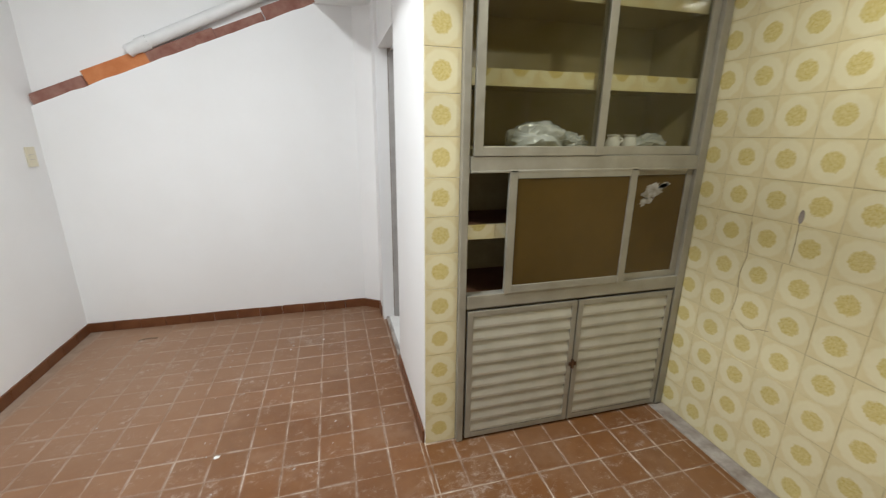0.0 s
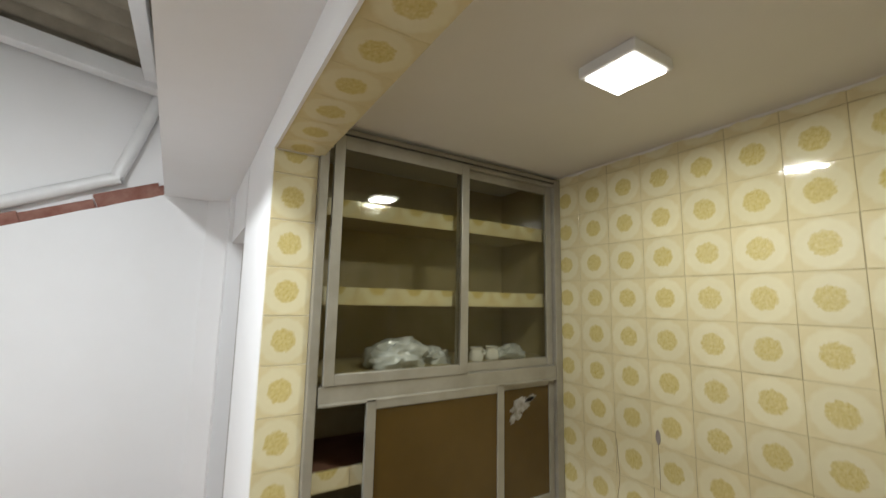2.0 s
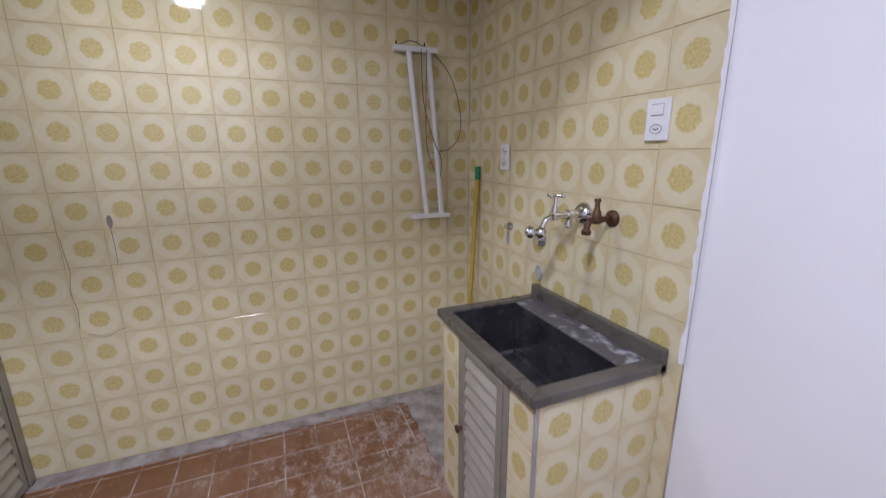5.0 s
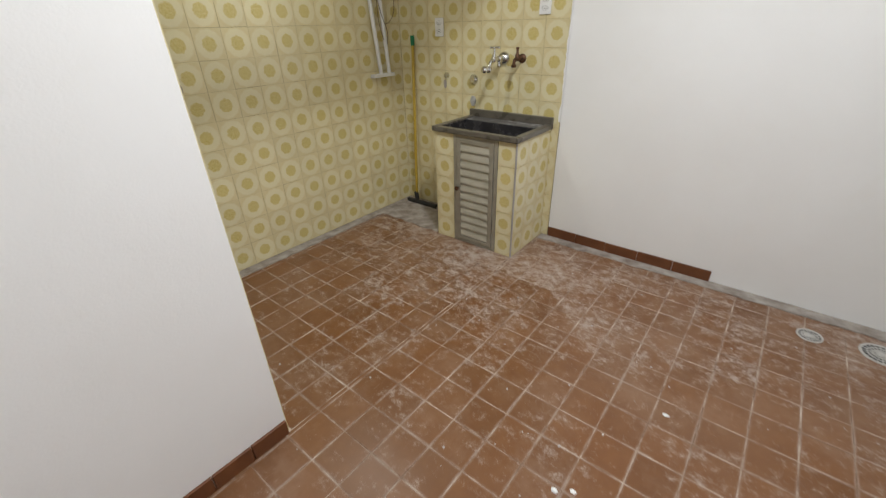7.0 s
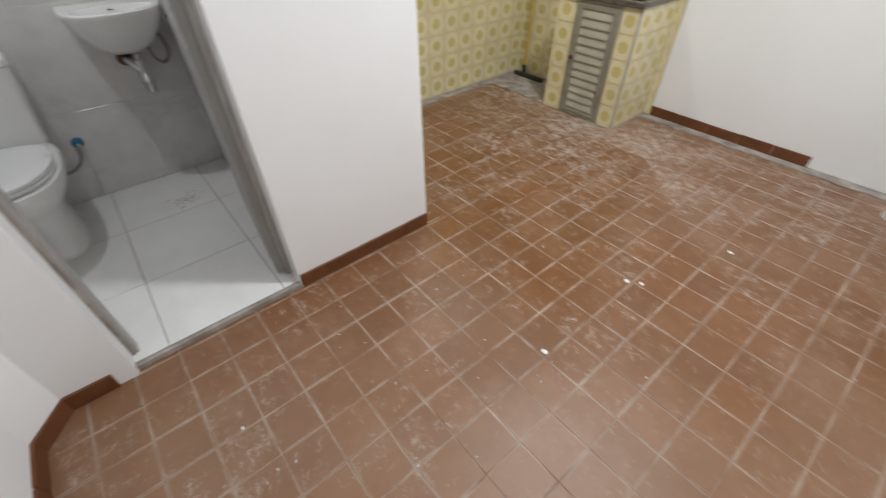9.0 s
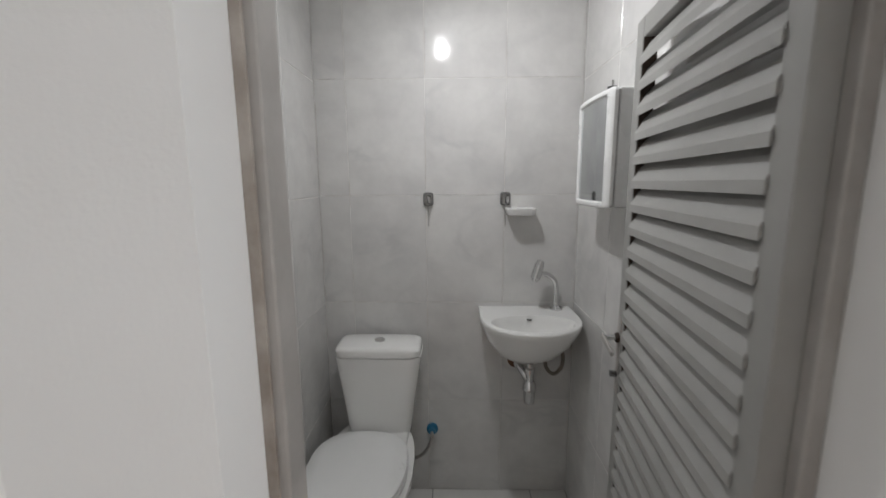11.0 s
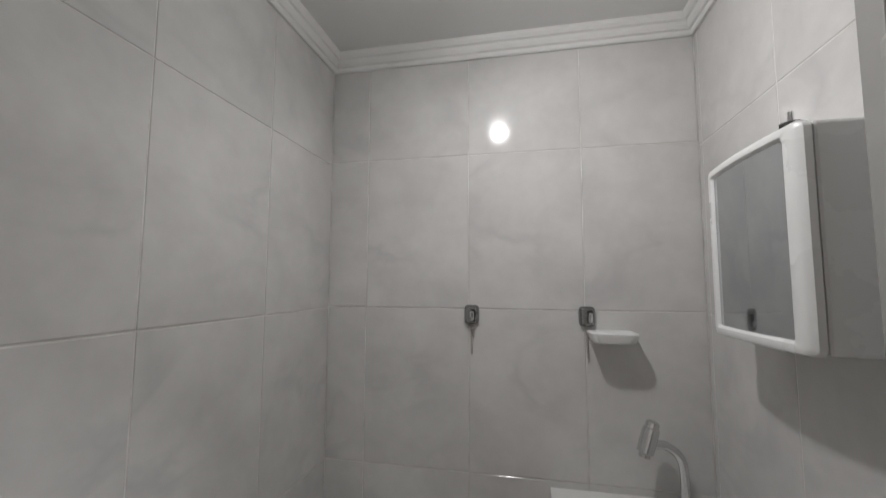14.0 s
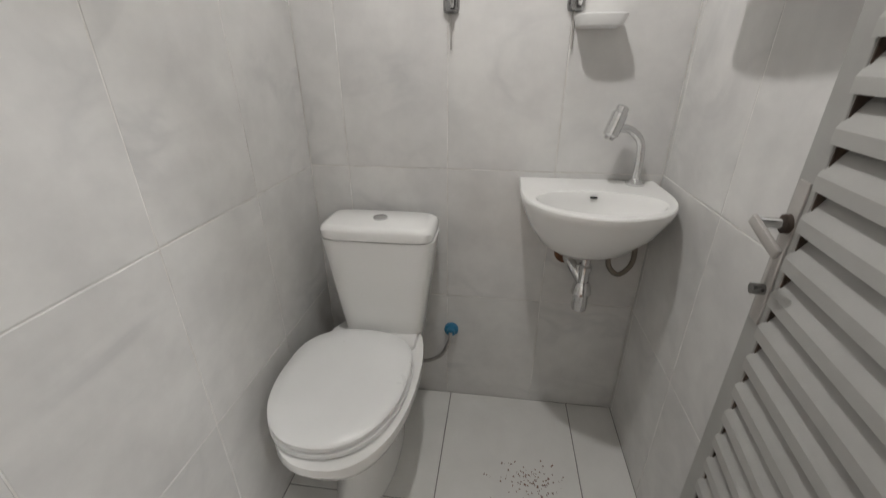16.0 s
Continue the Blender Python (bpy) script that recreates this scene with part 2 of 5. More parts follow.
M_SLATW = mottled("grey_slat_paint", (0.33, 0.325, 0.31), (0.39, 0.385, 0.37), 0.42, 7, 90, 0.12)
M_JAMB = mottled("grey_metal_jamb", (0.36, 0.34, 0.32), (0.47, 0.45, 0.43), 0.5, 12, 90, 0.3, metal=0.2)
M_AMBER = mottled("amber_sheet", (0.060, 0.033, 0.005), (0.090, 0.051, 0.010), 0.22, 3, 160, 0.05)
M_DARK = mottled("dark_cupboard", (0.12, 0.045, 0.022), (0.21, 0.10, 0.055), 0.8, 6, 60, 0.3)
# cupboard tile with interior shade put into its colour, darker than the wall tiles
M_INSIDE = mottled("shaded_cupboard_tile", (0.325, 0.26, 0.12), (0.45, 0.375, 0.20), 0.35, 8, 40, 0.2)
M_GLASS = clear_glass("smoked_pane", (0.83, 0.82, 0.75))
M_STONE = mottled("dark_sink_stone", (0.020, 0.019, 0.021), (0.066, 0.062, 0.064), 0.26, 9, 140, 0.25)
M_RIM = mottled("grey_sink_rim", (0.078, 0.069, 0.055), (0.145, 0.128, 0.104), 0.30, 12, 140, 0.2)
M_DUST = mottled("chalky_residue", (0.24, 0.235, 0.23), (0.62, 0.61, 0.60), 0.8, 22, 120, 0.5)
M_LEDGE = stained_ledge()
M_RESIDUE = mottled("sticker_paper", (0.13, 0.10, 0.06), (0.46, 0.45, 0.42), 0.6, 34, 150, 0.3)
M_BTILE = marble_tile("grey_marble_tile", (0.585, 0.575, 0.565), (0.69, 0.68, 0.662), (0.45, 0.45, 0.455), 0.11)
M_BFLOOR = marble_tile("white_floor_tile", (0.70, 0.69, 0.665), (0.76, 0.75, 0.725), (0.66, 0.65, 0.62), 0.22)
M_BGROUT = mottled("grey_grout", (0.20, 0.19, 0.18), (0.34, 0.33, 0.32), 0.85, 14, 150)
M_BGROUT2 = mottled("pale_wall_grout", (0.54, 0.51, 0.47), (0.80, 0.795, 0.78), 0.8, 14, 150)
M_PLASTER = mottled("white_cornice", (0.74, 0.735, 0.72), (0.80, 0.795, 0.78), 0.55, 10, 130, 0.15)
M_CERAMIC = mottled("white_ceramic", (0.81, 0.805, 0.785), (0.84, 0.835, 0.82), 0.12, 4, 60, 0.02)
M_PLASTIC = mottled("white_plastic", (0.78, 0.78, 0.77), (0.82, 0.82, 0.81), 0.30, 5, 90, 0.05)
M_CREAM = mottled("cream_plastic", (0.66, 0.60, 0.44), (0.72, 0.66, 0.50), 0.4, 8, 90, 0.08)
M_CHROME = mottled("chrome", (0.66, 0.66, 0.66), (0.74, 0.74, 0.74), 0.14, 20, 120, 0.02, metal=1.0)
M_STEEL = mottled("dark_chrome", (0.30, 0.30, 0.30), (0.36, 0.36, 0.36), 0.12, 20, 120, 0.02, metal=1.0)
# corroded brass; its dark brown also paints the shaded rose of the basin trap
M_RUST_SHADE = mottled("rusty_brass_and_rose_shade", (0.075, 0.036, 0.020), (0.16, 0.085, 0.05), 0.5, 30, 120, 0.4, metal=0.7)
# near-black brown: painted shade inside the door stiles, and the worn handle collar
M_SHADE_WORN = mottled("stile_shade_and_worn_collar", (0.030, 0.020, 0.015), (0.075, 0.048, 0.034), 0.8, 25, 120, 0.3)
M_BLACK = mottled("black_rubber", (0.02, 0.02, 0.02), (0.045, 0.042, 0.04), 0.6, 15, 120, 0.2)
M_BLUE = mottled("blue_plastic", (0.015, 0.14, 0.26), (0.03, 0.20, 0.34), 0.35, 15, 120, 0.1)
M_GREEN = mottled("green_plastic", (0.01, 0.18, 0.07), (0.02, 0.26, 0.11), 0.4, 15, 120, 0.1)
M_YELLOW = mottled("yellow_pole", (0.46, 0.31, 0.035), (0.55, 0.39, 0.07), 0.4, 15, 120, 0.1)
M_HOSE = mottled("braided_steel", (0.28, 0.26, 0.24), (0.46, 0.44, 0.42), 0.35, 60, 300, 0.5, metal=0.8)
M_BROWNHOSE = mottled("grey_brown_hose", (0.17, 0.145, 0.12), (0.24, 0.205, 0.17), 0.5, 40, 200, 0.2)
M_WHITEMETAL = mottled("white_painted_metal", (0.74, 0.74, 0.735), (0.80, 0.80, 0.795), 0.4, 8, 90, 0.15)
M_GRATE = mottled("pale_worn_metal", (0.46, 0.44, 0.41), (0.60, 0.58, 0.55), 0.45, 30, 120, 0.2)
M_PIPE = mottled("white_pvc", (0.72, 0.72, 0.71), (0.79, 0.79, 0.78), 0.34, 10, 90, 0.1)
M_ROOF = mottled("fibre_cement_roof", (0.20, 0.175, 0.13), (0.31, 0.275, 0.21), 0.85, 6, 60, 0.5)
M_OCHREFLOOR = mottled("ochre_floor_tile", (0.48, 0.36, 0.08), (0.58, 0.48, 0.20), 0.4, 5, 60, 0.15)
M_BAG = mottled("crumpled_plastic", (0.40, 0.42, 0.41), (0.58, 0.60, 0.60), 0.25, 20, 60, 0.5)
M_WIRE = mottled("brown_wire", (0.12, 0.08, 0.04), (0.2, 0.14, 0.08), 0.5, 30, 90)
M_MIRROR = mottled("mirror_silver", (0.50, 0.52, 0.53), (0.51, 0.53, 0.54), 0.06, 3, 30, 0.0, metal=1.0)
M_PANEL = glow("led_panel", (1.0, 0.97, 0.92), 9.0)
M_BULB = glow("lamp_diffuser", (0.95, 0.98, 1.0), 42.0)
M_GLOBE = frosted_glass()


# ---- building helpers ----
def box(bm, x0, x1, y0, y1, z0, z1, bevel=0.0, m=None):
    vs = [bm.verts.new((x, y, z)) for z in (z0, z1) for y in (y0, y1) for x in (x0, x1)]
    fs = [bm.faces.new([vs[i] for i in q]) for q in ((0, 2, 3, 1), (4, 5, 7, 6), (0, 1, 5, 4), (2, 6, 7, 3), (0, 4, 6, 2), (1, 3, 7, 5))]
    if bevel:
        es = {e for f in fs for e in f.edges}
        got = bmesh.ops.bevel(bm, geom=list(es), offset=bevel, segments=2, affect="EDGES", profile=0.5)
        vs = list({v for f in got["faces"] for v in f.verts} | {v for v in vs if v.is_valid})
    if m is not None:
        bmesh.ops.transform(bm, matrix=m, verts=vs)
    return bm


def boxed(*args, **kw):
    return box(bmesh.new(), *args, **kw)


def lathe(bm, profile, m=None, steps=24):
    """Turns (radius, height) pairs round the local z axis."""
    rings = []
    for r, z in profile:
        rings.append([bm.verts.new((r * math.cos(a * math.tau / steps), r * math.sin(a * math.tau / steps), z)) for a in range(steps)])
    for a, b in zip(rings, rings[1:]):
        for i in range(steps):
            bm.faces.new((a[i], a[(i + 1) % steps], b[(i + 1) % steps], b[i]))
    bm.faces.new(rings[0][::-1]), bm.faces.new(rings[-1])
    if m is not None:
        bmesh.ops.transform(bm, matrix=m, verts=[v for r in rings for v in r])
    return bm


def turned(profile, m=None, steps=24):
    return lathe(bmesh.new(), profile, m, steps)


def tube(bm, pts, r, steps=10, smooth=6):
    """A round tube through the points, smoothed between them."""
    ps = [Vector(p) for p in pts]
    if smooth > 1 and len(ps) > 2:
        ext = [2 * ps[0] - ps[1], *ps, 2 * ps[-1] - ps[-2]]
        out = []
        for i in range(1, len(ext) - 2):
            a, b, c, d = ext[i - 1:i + 3]
            for k in range(smooth):
                t = k / smooth
                out.append(0.5 * (2 * b + (c - a) * t + (2 * a - 5 * b + 4 * c - d) * t * t + (3 * b - a - 3 * c + d) * t ** 3))
        ps = out + [ps[-1]]
    rings, up = [], None
    for i, p in enumerate(ps):
        d = (ps[min(i + 1, len(ps) - 1)] - ps[max(i - 1, 0)]).normalized()
        side = d.cross(up if up is not None else (Vector((0, 0, 1)) if abs(d.z) < 0.9 else Vector((1, 0, 0)))).normalized()
        up = side.cross(d).normalized()
        rings.append([bm.verts.new(p + r * (math.cos(a * math.tau / steps) * side + math.sin(a * math.tau / steps) * up)) for a in range(steps)])
    for a, b in zip(rings, rings[1:]):
        for i in range(steps):
            bm.faces.new((a[i], a[(i + 1) % steps], b[(i + 1) % steps], b[i]))
    bm.faces.new(rings[0][::-1]), bm.faces.new(rings[-1])
    return bm


def tubed(pts, r, steps=10, smooth=6):
    return tube(bmesh.new(), pts, r, steps, smooth)


def loft(rings, cap=True):
    bm = bmesh.new()
    rs = [[bm.verts.new(p) for p in ring] for ring in rings]
    n = len(rs[0])
    for a, b in zip(rs, rs[1:]):
        for i in range(n):
            bm.faces.new((a[i], a[(i + 1) % n], b[(i + 1) % n], b[i]))
    if cap:
        bm.faces.new(rs[0][::-1]), bm.faces.new(rs[-1])
    return bm


def mesh_of(name, bm, material, smooth=False):
    bmesh.ops.recalc_face_normals(bm, faces=bm.faces[:])
    me = bpy.data.meshes.new(name)
    bm.to_mesh(me)
    bm.free()
    me.materials.append(material)
    if smooth:
        me.shade_smooth()
        me.set_sharp_from_angle(angle=radians(38))
    return me


def part(name, bm, material, parent, label="", smooth=False):
    ob = new(name, mesh_of(name, bm, material, smooth))
    ob.parent = parent
    return tagged(ob, label)


def thing(name, label, category, group="", at=None, kind=""):
    ob = new(name)
    ob.empty_display_size = 0.05
    if at is not None:
        ob.matrix_world = at
    return tagged(ob, label, category, group, kind)


def solid(name, bm, material, label, category, group="", kind="", smooth=False):
    return tagged(new(name, mesh_of(name, bm, material, smooth)), label, category, group, kind)


def structure(name, bm, material, label, category, smooth=False):
    return solid(name, bm, material, label, category, kind="structure", smooth=smooth)


# ---- large structure ----
X_W = -1.618
X_L, X_P, X_Q, X_T = -1.684, 0.374, 0.350, 1.662       # left wall, pier wall, wall past the door, tiled wall
Y_S, Y_C, Y_B = -0.622, 1.43, 3.084                     # sink wall, cabinet front, back wall
D0, D1, D_TOP = 2.155, 2.795, 1.890                      # bathroom doorway
BX, BY0, BY1, BZ, BTOP = 1.737, 2.058, 3.143, 0.023, BTOP_Z
Z_N, Z_S, Z_L = 2.172, 2.184, 2.046                     # nook ceiling, soffit, lintel
ROOF = 3.6

bm = bmesh.new()
box(bm, X_L - 0.12, X_T + 0.2, Y_S - 0.15, Y_B + 0.3, -0.12, -0.0018)
structure("floor", bm, M_GROUT, "dusty red clay tile floor with pale joints", "floor")
structure("wall_east", boxed(X_T + 0.0016, X_T + 0.16, Y_S - 0.15, 1.90, -0.006, 2.4), M_WGROUT, "wall clad in yellow flowered tiles", "wall")
bm = boxed(X_T + 0.0016 - 1.34, X_T + 0.0016, Y_S - 0.15, Y_S - 0.0016, -0.006, 2.4)
structure("wall_south_tiled", bm, M_WGROUT, "wall clad in yellow flowered tiles behind the sink", "wall")
structure("wall_south", boxed(-2.75, 0.322, Y_S - 0.15, Y_S - 0.012, -0.12, ROOF), M_WALL, "white painted plaster wall", "wall")
LEAN = math.degrees(math.atan(0.066 / 2.66))
on_lean = Matrix.Translation((X_W, 0.42, 0)) @ Matrix.Rotation(radians(LEAN), 4, "Z")      # the west wall runs slightly askew
bm = boxed(-0.12, 0.0, 0.0, 2.95, -0.006, ROOF, m=on_lean)
structure("wall_west_lintel", boxed(X_W - 0.12, X_W, Y_S - 0.012, 0.42, 2.05, ROOF), M_WALL, "white plaster over the corridor opening", "wall")
structure("wall_west", bm, M_WALL, "white painted plaster wall with an opening", "wall")

# pier wall, wall past the doorway, lintel over the doorway
structure("wall_pier", boxed(X_P, 0.52, Y_C + 0.03, D0, -0.006, 2.4), M_WALL, "white plaster pier with a tiled end face", "wall")
structure("wall_doorside", boxed(X_Q, 0.48, D1, Y_B + 0.1, -0.006, 2.4), M_WALL, "white plaster wall beside the bathroom doorway", "wall")
structure("wall_over_door", boxed(X_P - 0.004, 0.48, D0, D1, D_TOP, 2.4), M_WALL, "white plaster over the bathroom doorway", "wall")
structure("wall_divider", boxed(0.52, X_T + 0.1, 1.88, BY0 - 0.012, -0.006, 2.4), M_WALL, "plaster wall between cabinet and bathroom", "wall")
bm = bmesh.new()
v = [bm.verts.new(p) for p in ((X_Q, 3.000, 0), (X_Q + 0.01, Y_B + 0.01, 0), (0.235, Y_B, 0), (X_Q, 3.000, 2.4), (X_Q + 0.01, Y_B + 0.01, 2.4), (0.235, Y_B, 2.4))]
for q in ((0, 1, 2), (3, 5, 4), (0, 3, 4, 1), (1, 4, 5, 2), (2, 5, 3, 0)):
    bm.faces.new([v[i] for i in q])
structure("wall_corner", bm, M_WALL, "chamfered white plaster corner", "wall")


# back wall: plaster below a rising line of broken brick, upper wall set back
def rising(x):
    return 1.523 + (x + 1.66) * 0.404


bm = bmesh.new()
rows = []
for i in range(61):
    x = X_L - 0.02 + i * (0.40 - X_L) / 60
    j = 0.006 * noise.noise((x * 9, 0, 0)) + 0.003 * noise.noise((x * 40, 3, 0))
    z = rising(x) + j
    rows.append([bm.verts.new(p) for p in ((x, Y_B, -0.006), (x, Y_B, z - 0.012), (x, Y_B + 0.004, z - 0.003), (x, Y_B + 0.022, z), (x, Y_B + 0.20, z), (x, Y_B + 0.20, -0.006))])
for a, b in zip(rows, rows[1:]):
    for i in range(6):
        bm.faces.new((a[i], a[(i + 1) % 6], b[(i + 1) % 6], b[i]))
bm.faces.new(rows[0]), bm.faces.new(rows[-1][::-1])
structure("wall_north", bm, M_WALL, "white plaster wall under a rising broken edge", "wall", smooth=True)
structure("wall_north_upper", boxed(X_L - 0.12, 0.45, Y_B + 0.040, Y_B + 0.21, 1.4, ROOF), M_WALL, "white upper plaster wall set slightly back", "wall")

brick_edge = thing("brick_edge", "row of broken red bricks along a rising plaster edge", "brick edge", kind="structure")
xb, k = X_L + 0.01, 0
for length, mat in ((0.30, M_BRICK), (0.36, M_BRICK2), (0.40, M_BRICK), (0.30, M_BRICK), (0.30, M_BRICK), (0.26, M_BRICK)):
    bm = bmesh.new()
    x1 = min(xb + length, 0.26)
    z0 = rising(xb) - 0.006 + (0.012 if k in (1, 4) else 0.0)
    tilt = Matrix.Translation((xb, Y_B + 0.006 + 0.004 * (k % 2), z0)) @ Matrix.Rotation(-math.atan(0.404), 4, "Y")
    box(bm, 0.0008, (x1 - xb) * 1.078, 0.0, 0.05, -0.012, (0.066, 0.078, 0.070, 0.058, 0.072, 0.062)[k], bevel=0.004, m=tilt)
    part("brick", bm, mat, brick_edge)
    xb, k = x1, k + 1

# soffit beside the lintel, lintel, nook ceiling
def prism(plan, z0, z1):
    return loft([[(x, y, z0) for x, y in plan], [(x, y, z1) for x, y in plan]])


EDGE = ((-0.002, Y_B + 0.035), (0.118, Y_S - 0.1))      # the soffit's free edge runs slightly askew
structure("ceiling_soffit", prism((EDGE[0], EDGE[1], (X_P, Y_S - 0.1), (X_P, Y_B + 0.035)), Z_S, 2.42), M_WALL, "white plaster soffit beside the roof opening", "ceiling")
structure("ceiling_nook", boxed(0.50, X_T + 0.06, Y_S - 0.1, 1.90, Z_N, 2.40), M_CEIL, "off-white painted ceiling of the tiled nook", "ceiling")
bm = boxed(X_P, 0.528, Y_S - 0.05, Y_C + 0.03, Z_L + 0.004, 2.41)
structure("lintel", bm, M_WALL, "white lintel with a tiled underside", "lintel")


def ragged(name, at, length, reach, rough, label):
    """A thin ragged plaster lip: local x along its run, y the uneven free edge, z its thickness."""
    n = int(length / 0.012)
    top = []
    for i in range(n + 1):
        u = length * i / n
        w = reach + rough * noise.noise((u * 9, length, 0)) + rough * 0.6 * noise.noise((u * 45, 2, length))
        top.append((u, max(w, 0.001)))
    bm = bmesh.new()
    rows = [[bm.verts.new(p) for p in ((u, -0.004, -0.004), (u, w, -0.004), (u, w * 0.75, 0.003), (u, -0.004, 0.004))] for u, w in top]
    for a, b in zip(rows, rows[1:]):
        for i in range(4):
            bm.faces.new((a[i], a[(i + 1) % 4], b[(i + 1) % 4], b[i]))
    bm.faces.new(rows[0]), bm.faces.new(rows[-1][::-1])
    bmesh.ops.transform(bm, matrix=at, verts=bm.verts[:])
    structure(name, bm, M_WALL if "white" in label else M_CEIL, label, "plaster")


ragged("plaster_lip", Matrix(((0, 0, -1, X_T), (1, 0, 0, Y_S), (0, -1, 0, Z_N), (0, 0, 0, 1))), Y_C - Y_S, 0.008, 0.014, "uneven ceiling plaster lapping over the flowered tiles")
ragged("plaster_lip", Matrix(((1, 0, 0, 0.53), (0, 0, 1, Y_S), (0, -1, 0, Z_N), (0, 0, 0, 1))), X_T - 0.53, 0.005, 0.009, "uneven ceiling plaster lapping over the flowered tiles")
ragged("plaster_lip", Matrix(((0, 1, 0, 0.322), (0, 0, 1, Y_S), (1, 0, 0, 0.80), (0, 0, 0, 1))), Z_L - 0.80, 0.006, 0.012, "ragged white plaster edge beside the flowered tiles")
ragged("plaster_lip", Matrix(((0, 0, -1, X_P + 0.001), (1, 0, 0, Y_S), (0, 1, 0, Z_L - 0.001), (0, 0, 0, 1))), Y_C - Y_S, 0.006, 0.004, "uneven white plaster along the lintel edge")

# roof over the main room
bm = bmesh.new()
lines = []
for i in range(181):
    y = -0.75 + i * 4.05 / 180
    zz = 0.026 * math.sin(y * math.tau / 0.177)
    lines.append([bm.verts.new((x, y, 2.93 - 0.147 * x + zz + dz)) for x, dz in ((-1.8, 0), (0.12, 0), (0.12, 0.008), (-1.8, 0.008))])
for a, b in zip(lines, lines[1:]):
    for i in range(4):
        bm.faces.new((a[i], a[(i + 1) % 4], b[(i + 1) % 4], b[i]))
structure("ceiling_roof", bm, M_ROOF, "corrugated fibre cement roof sheet", "roof", smooth=True)
structure("wall_upper_east", prism((EDGE[0], EDGE[1], (0.20, Y_S - 0.1), (0.08, Y_B + 0.035)), 2.42, ROOF), M_WALL, "white upstand above the soffit", "wall")

# corridor beyond the opening in the west wall
bm = boxed(-2.75, X_W, Y_S - 0.1, 0.424, -0.12, 0.0006)
box(bm, -2.75, -1.75, 0.424, 1.3, -0.12, 0.0006)
structure("floor_corridor", bm, M_OCHREFLOOR, "worn ochre tiled corridor floor", "floor")
bm = boxed(-2.87, -2.75, Y_S - 0.1, 1.3, -0.12, 2.5)
box(bm, -2.75, X_L - 0.12, 1.3, 1.42, -0.12, 2.5)
structure("wall_corridor", bm, M_WALL, "white painted corridor wall", "wall")
structure("ceiling_corridor", boxed(-2.87, X_L - 0.11, Y_S - 0.1, 1.42, 2.4, 2.5), M_WALL, "white corridor ceiling", "ceiling")
structure("pillar", boxed(-1.768, -1.590, Y_S - 0.02, -0.405, -0.012, ROOF, bevel=0.006), M_WALL, "white plastered return beside the opening", "wall")

# bathroom shell
structure("floor_bathroom", boxed(0.390, BX + 0.02, BY0 - 0.02, BY1 + 0.02, -0.004, BZ - 0.002), M_BGROUT, "white tiled bathroom floor with grey joints", "floor")
structure("wall_bath_east", boxed(BX + 0.0015, BX + 0.12, BY0 - 0.1, BY1 + 0.1, 0, 2.4), M_BGROUT2, "wall clad in pale grey marbled tiles", "wall")
structure("wall_bath_north", boxed(0.475, BX + 0.001, BY1 + 0.0015, BY1 + 0.12, 0, 2.4), M_BGROUT2, "wall clad in pale grey marbled tiles", "wall")
structure("wall_bath_south", boxed(0.52, BX + 0.001, BY0 - 0.012, BY0 - 0.0010, 0, 2.4), M_BGROUT2, "wall clad in pale grey marbled tiles", "wall")
structure("ceiling_bathroom", boxed(0.40, BX + 0.1, BY0 - 0.1, BY1 + 0.1, BTOP, 2.36), M_BCEIL, "grey-white bathroom ceiling", "ceiling")


def cornice():
    """Three-stepped plaster cornice round the bathroom, mitred at the corners."""
    prof = [(a * 0.78, b * 0.75) for a, b in ((0.0, 0.0), (0.010, 0.0), (0.014, 0.008), (0.014, 0.018), (0.022, 0.022), (0.028, 0.034), (0.030, 0.046), (0.038, 0.050), (0.044, 0.062), (0.046, 0.076), (0.0, 0.076))]
    bm = bmesh.new()
    loops = []
    for sx, sy, cx, cy in ((1, 1, 0.482, BY0), (-1, 1, BX, BY0), (-1, -1, BX, BY1), (1, -1, 0.482, BY1)):
        loops.append([bm.verts.new((cx + sx * a, cy + sy * a, BTOP - 0.057 + b)) for a, b in prof])
    n = len(prof)
    for a, b in zip(loops, loops[1:] + loops[:1]):
        for i in range(n):
            bm.faces.new((a[i], a[(i + 1) % n], b[(i + 1) % n], b[i]))
    structure("cornice", bm, M_PLASTER, "stepped white plaster cornice", "cornice")


cornice()


